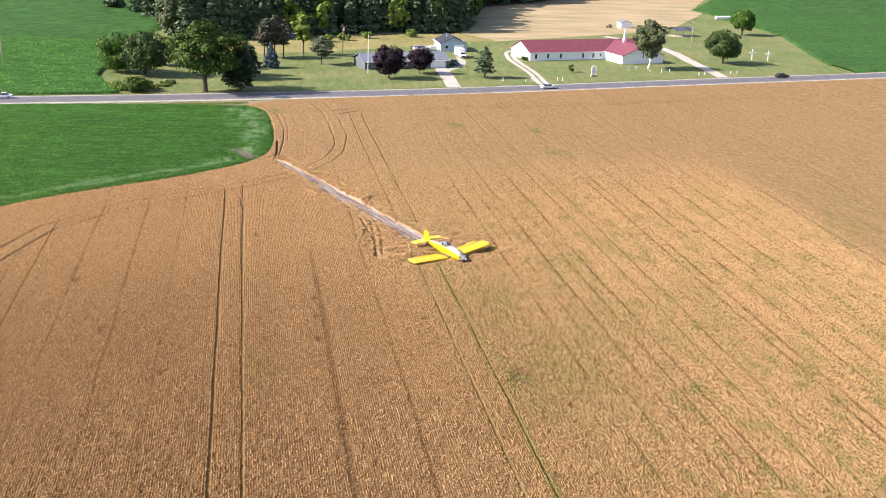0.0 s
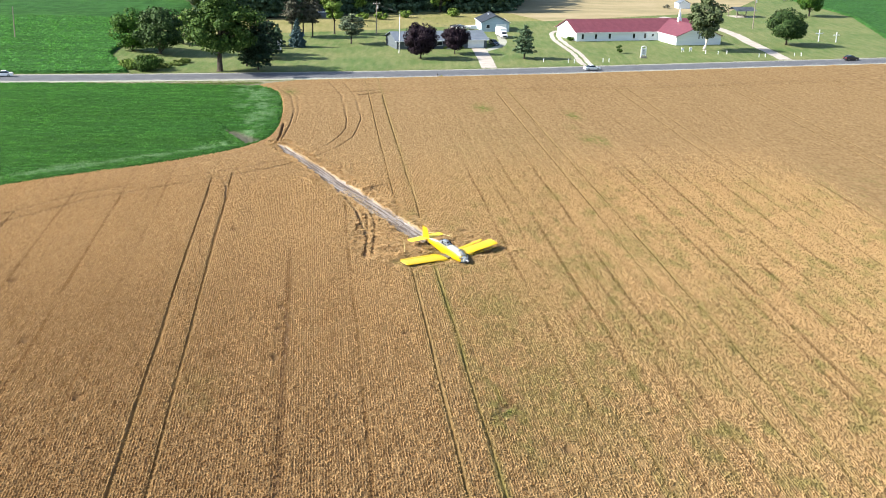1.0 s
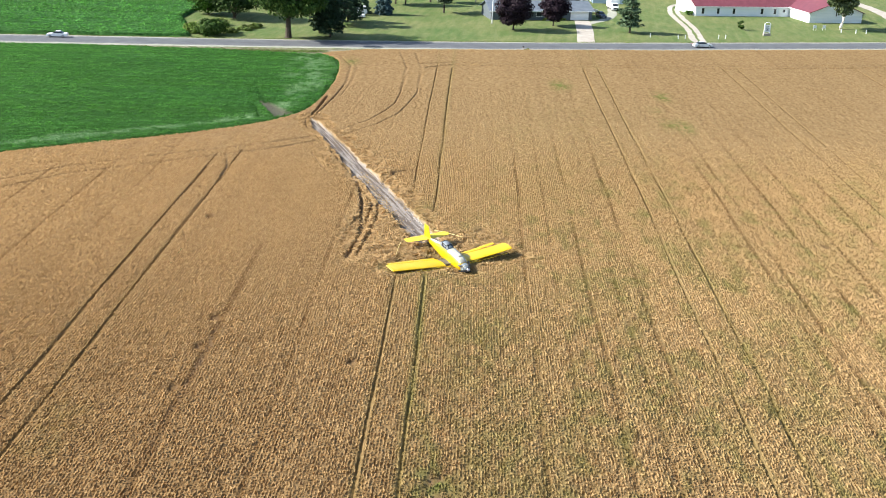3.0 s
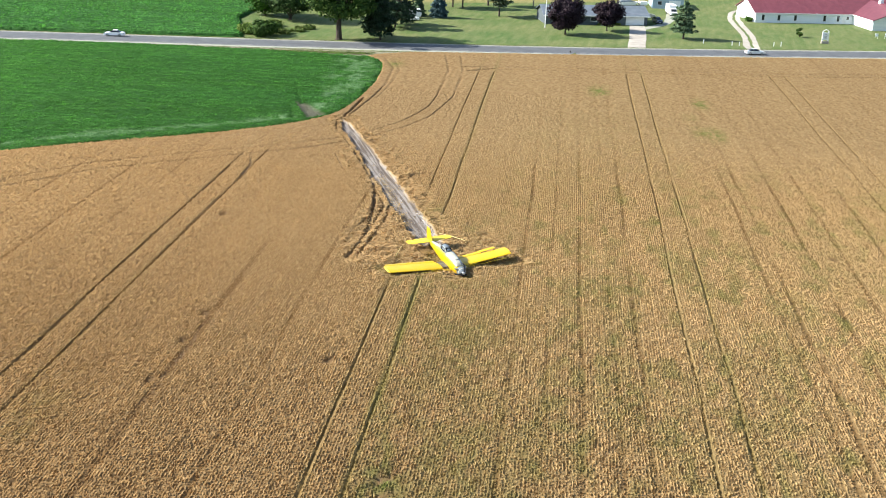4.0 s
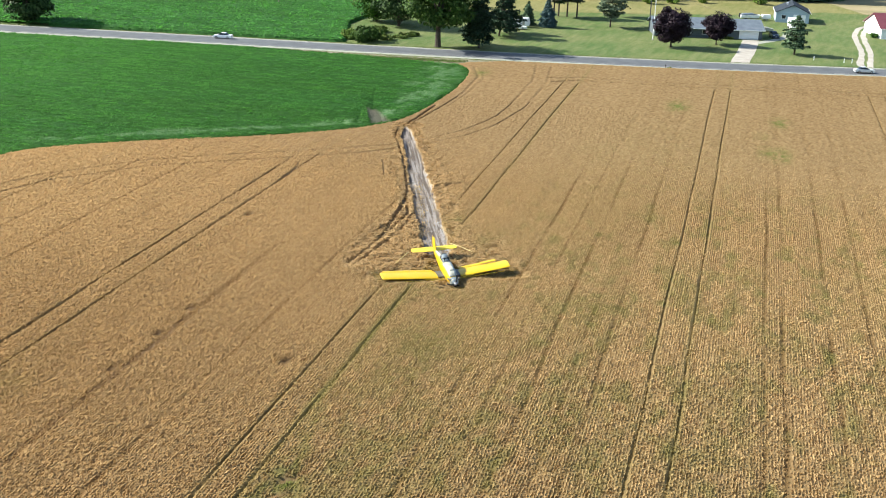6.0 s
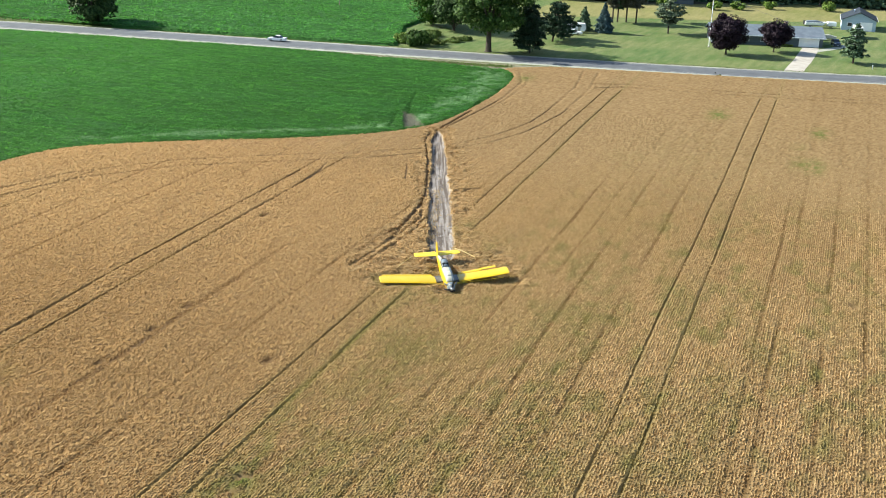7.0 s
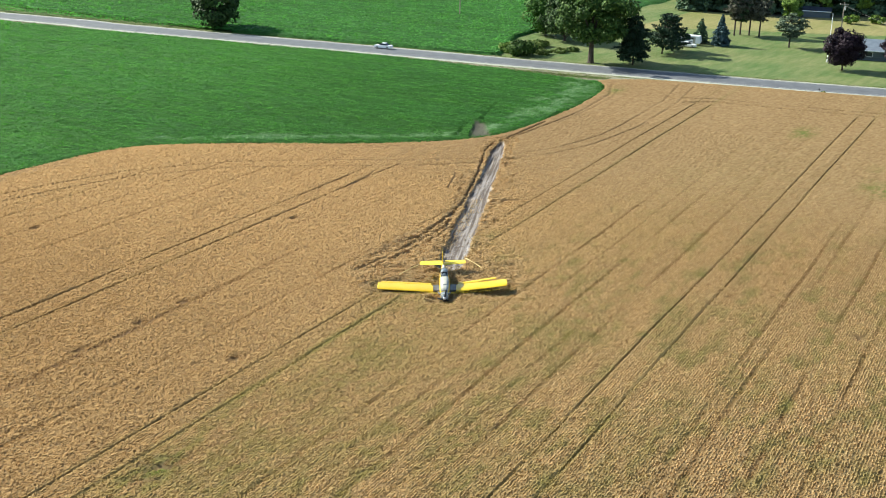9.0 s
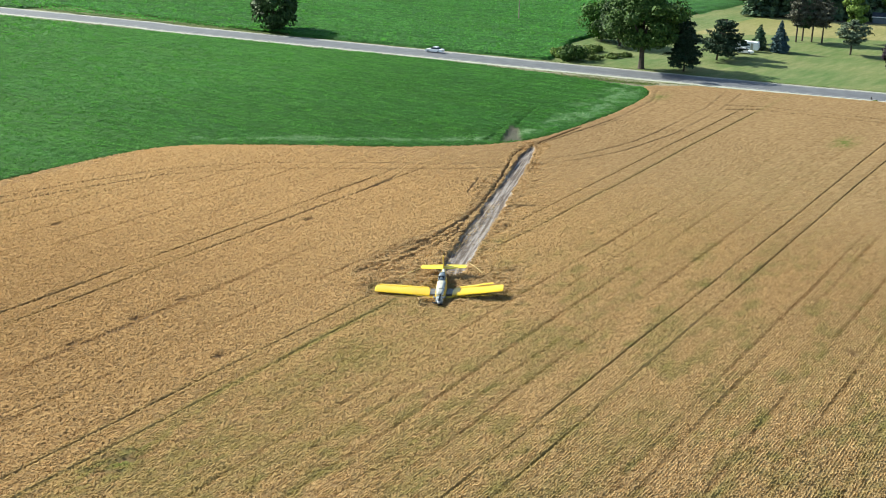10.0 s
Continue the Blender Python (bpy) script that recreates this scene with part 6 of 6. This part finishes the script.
_v = [_bm.verts.new(p) for p in ((-0.36, -0.19, 1.72), (0.36, -0.19, 1.72), (0.30, 0.30, 2.13), (-0.30, 0.30, 2.13))]
_bm.faces.new(_v)
bmesh.ops.solidify(_bm, geom=_bm.faces[:], thickness=0.03)
part("windscreen", _bm, M_GLASS, cock)
for _y in (0.32, 1.42):
    part("frame", tube([(-0.44, _y, 1.7), (-0.34, _y, 2.09), (0, _y, 2.25), (0.34, _y, 2.09), (0.44, _y, 1.7)], 0.035, 6), M_BARE_METAL, cock)
part("spine", loft([(2.2, 0.22, 1.3, 1.60, -0.03), (3.0, 0.24, 1.2, 1.50, -0.06), (4.2, 0.17, 1.1, 1.36, -0.11), (5.0, 0.09, 1.1, 1.26, -0.15)]), M_AIR_WHITE, plane, "cream-white fuselage spine")
part("antenna", tube([(0, 2.3, 1.6), (0, 2.45, 2.0)], 0.015, 5), M_BLACK, cock)

# wings with flaps, ailerons and bare roots
for _s, _tip in ((-1, 7.78), (1, 7.25)):
    _w = part("wing", aerofoil([(_s * 1.35, -1.55, 0.62, 0.40, 0.36), (_s * 4.6, -1.50, 0.62, 0.66, 0.34), (_s * _tip - _s * 0.3, -1.45, 0.62, 0.90, 0.30), (_s * _tip, -1.44, 0.61, 0.93, 0.26)]), M_YELLOW, plane)
    _z = lambda x: 0.40 + (abs(x) - 1.35) * 0.0806
    _up = 0.09 if _s > 0 else 0.0
    part("flap", aerofoil([(_s * 1.6, 0.63 + _up * 0.4, 1.16, 0.40, 0.10), (_s * 4.3, 0.63 + _up * 0.4, 1.16 + _up, 0.62 + _up * 0.6, 0.10)]), M_YELLOW, _w)
    part("aileron", aerofoil([(_s * 4.3, 0.63 + _up * 0.4, 1.14 + _up, 0.65 + _up, 0.10), (_s * (7.5 if _s < 0 else 6.1), 0.63 + _up * 0.4, 1.10 + _up, 0.88 + _up, 0.09)]), M_YELLOW, _w)
    part("wing_root", box(_s * 0.97 - 0.42, _s * 0.97 + 0.42, -1.2, 0.5, 0.24, 0.46, bevel=0.03), M_BARE_METAL, _w, "dark torn wing root")
    for _y in (-1.0, -0.35, 0.3):
        part("spar", tube([(_s * 0.5, _y, 0.36), (_s * 1.5, _y, 0.45)], 0.06, 6), M_BARE_METAL, _w)
    part("wingtip", tube([(_s * (_tip + 0.01), -1.3, 0.93), (_s * (_tip + 0.03), -0.4, 0.95), (_s * (_tip + 0.01), 0.5, 0.93)], [0.05, 0.09, 0.03], 6), M_DIRTY_YELLOW, _w)
    # spray boom below and ahead of the wing, with nozzles
    _b = part("spray_boom", tube([(_s * 0.5, -2.35, 0.42), (_s * 2.6, -1.95, 0.40), (_s * 6.5, -1.72, 0.58)], 0.018, 7), M_DIRTY_YELLOW, plane, "bent spray boom below the wing")
    for _k in range(9):
        _x = 2.8 + _k * 0.48
        part("nozzle", tube([(_s * _x, -1.94 + _k * 0.026, 0.40 + _k * 0.021), (_s * _x, -1.90 + _k * 0.026, 0.28 + _k * 0.021)], 0.025, 5), M_BLACK, _b)
    part("brace", tube([(_s * 0.45, -3.1, 0.75), (_s * 2.9, -1.75, 0.55)], 0.022, 6), M_DIRTY_YELLOW, plane)
# tail
_t = part("tailplane", aerofoil([(-3.0, 5.35, 6.05, 1.16, 0.10), (-2.8, 5.15, 6.05, 1.16, 0.14), (-0.2, 4.95, 6.0, 1.14, 0.16), (2.4, 5.25, 6.05, 1.16, 0.14), (2.6, 5.4, 6.05, 1.16, 0.10)]), M_DIRTY_YELLOW, plane)
for _s, _a, _e in ((-1, 0.35, 2.95), (1, 0.05, 2.5)):
    part("elevator", aerofoil([(_s * _a, 6.07, 6.5, 1.13, 0.06), (_s * _e, 6.09, 6.4, 1.13, 0.05)]), M_DIRTY_YELLOW, _t)
    part("strut", tube([(-0.18 + _s * 0.15, 5.3, 0.85), (-0.18 + _s * 1.5, 5.4, 1.12)], 0.03, 5), M_BARE_METAL, _t)
_f = part("fin", aerofoil([(1.05, 4.6, 6.0, -0.2, 0.24), (1.9, 5.05, 6.0, -0.2, 0.22), (2.62, 5.36, 6.02, -0.2, 0.18)], x_axis=False), M_YELLOW, plane)
part("rudder", aerofoil([(0.95, 6.03, 6.5, -0.2, 0.07), (2.0, 6.03, 6.5, -0.2, 0.06), (2.66, 6.04, 6.42, -0.2, 0.05)], x_axis=False), M_YELLOW, _f)
part("tail_wheel", tube([(-0.27, 5.6, 0.42), (-0.13, 5.6, 0.42)], 0.17, 10), M_RUBBER, plane)
part("tail_spring", tube([(-0.18, 5.0, 0.72), (-0.2, 5.6, 0.44)], 0.04, 5), M_BARE_METAL, plane)

# the nose is short and blunt
for _o in plane.children_recursive:
    if not _o.data.get("short"):
        _o.data["short"] = 1
        for _v in _o.data.vertices:
            if _v.co.y < -1.6:
                _v.co.y = -1.6 + (_v.co.y + 1.6) * 0.76

# torn-off boom pieces and powder on the ground
for _p, _q in (((-5.71, 4.77), (-5.96, 0.14)), ((-1.95, 9.72), (1.47, 7.46))):
    _r = thing("broken_boom", pose(_p[0], _p[1], 0.72), "broken pale spray boom pipe lying in flattened wheat", "pipe", "broken spray booms")
    part("pipe", tube([(0, 0, 0), ((_q[0] - _p[0]) * 0.5, (_q[1] - _p[1]) * 0.5, 0.10), (_q[0] - _p[0], _q[1] - _p[1], 0.05)], 0.03, 6), M_PALE_YELLOW, _r)
    for _k in range(4):
        _u = 0.15 + 0.2 * _k
        part("nozzle", tube([((_q[0] - _p[0]) * _u, (_q[1] - _p[1]) * _u, 0.05), ((_q[0] - _p[0]) * _u, (_q[1] - _p[1]) * _u, -0.10)], 0.03, 5), M_BLACK, _r)


def litter(name, line, half, count, size, mat, label, category, z=0.05):
    """Loose lumps along a line, joined as one."""
    pts = np.array(smooth_line(line, 0.3))
    c = pts[rng.integers(0, len(pts), count)] + rng.normal(size=(count, 2)) * half
    n = rng.normal(size=(count, 3)) * 0.35 + np.array([0, 0, 1])
    vs, f = quads_at(np.c_[c, z + 0.10 * rng.random(count)], n, size, 0.6)
    tagged(new(name, mesh_from(name, vs, f, mat)), label, category, kind="stuff")


litter("white_powder", [(0.4, 3.0), (-1.2, 7.0), (-2.8, 11.2), (-4.2, 15.0), (-5.7, 18.8)], 0.10, 1700, 0.13, M_POWDER, "white spilled powder along the scraped path", "powder", 0.12)
litter("white_powder", [(-1.5, 4.0), (-3.0, 9.0), (-7.6, 20.0), (-13.5, 36.0), (-18.0, 48.0)], 0.42, 220, 0.07, M_POWDER, "white powder flecks in the scraped path", "powder", 0.10)
litter("white_powder", [(-2.2, 4.5), (-4.6, 11.0), (-9.4, 24.0), (-16.0, 42.0)], 0.8, 180, 0.07, M_POWDER, "pale powder flecks in the scraped path", "powder", 0.10)
M_CLOD = surface("turned_soil", [(0.13, 0.10, 0.085), (0.21, 0.17, 0.145), (0.33, 0.285, 0.26)], 2.0, 0.95, island=0.7)
litter("soil_clods", SCRAPE, 0.62, 1300, 0.10, M_CLOD, "turned grey-brown soil clods in the scraped path", "soil", 0.06)
litter("loose_straw", SCRAPE, 0.75, 300, 0.08, M_STRAW, "straw scraps lying on the scraped soil", "straw", 0.10)
litter("loose_straw", [(-13, 35), (-10.8, 27), (-8.4, 19.5), (-6.4, 13), (-4.5, 7)], 0.4, 600, 0.11, M_STRAW, "loose straw thrown beside the scraped path", "straw", 0.22)
litter("loose_straw", [(-9.5, 34), (-6.4, 25.5), (-3.8, 18), (-1.6, 11)], 0.7, 1500, 0.14, M_STRAW, "loose straw thrown beside the scraped path", "straw", 0.25)
litter("loose_straw", [(-10.5, 18), (-10, 8), (-6.5, 3), (-3, 5), (4, 8), (7, 8), (3, 10), (0, 11)], 1.3, 2400, 0.11, M_STRAW, "loose straw lying round the wreck", "straw", 0.30)

litter("loose_straw", [(-5.2, -6.6), (-2.0, -5.4), (0.6, -4.5)], 0.16, 700, 0.12, M_STRAW, "pale straw pushed up before the wing", "straw", 0.42)
litter("loose_straw", [(4.6, -2.2), (7.8, -0.6)], 0.25, 350, 0.11, M_STRAW, "pale straw pushed up before the wing", "straw", 0.42)

# weeds along the road and between bean field and road
_edge = lambda o, x0, x1: [(x, y + o) for x, y in ROAD if x0 < x < x1]
litter("verge_weeds", _edge(-10.2, -84, -30), 1.0, 5200, 0.17, L_WEED, "scrubby green and dry weeds between field and road", "weeds", 0.10)
litter("verge_weeds", _edge(-6.6, -240, 190), 0.5, 9000, 0.16, L_WEED, "ragged weeds along the road verge", "weeds", 0.08)
litter("verge_weeds", _edge(6.6, -240, 190), 0.6, 8000, 0.16, L_WEED, "ragged weeds along the road verge", "weeds", 0.06)
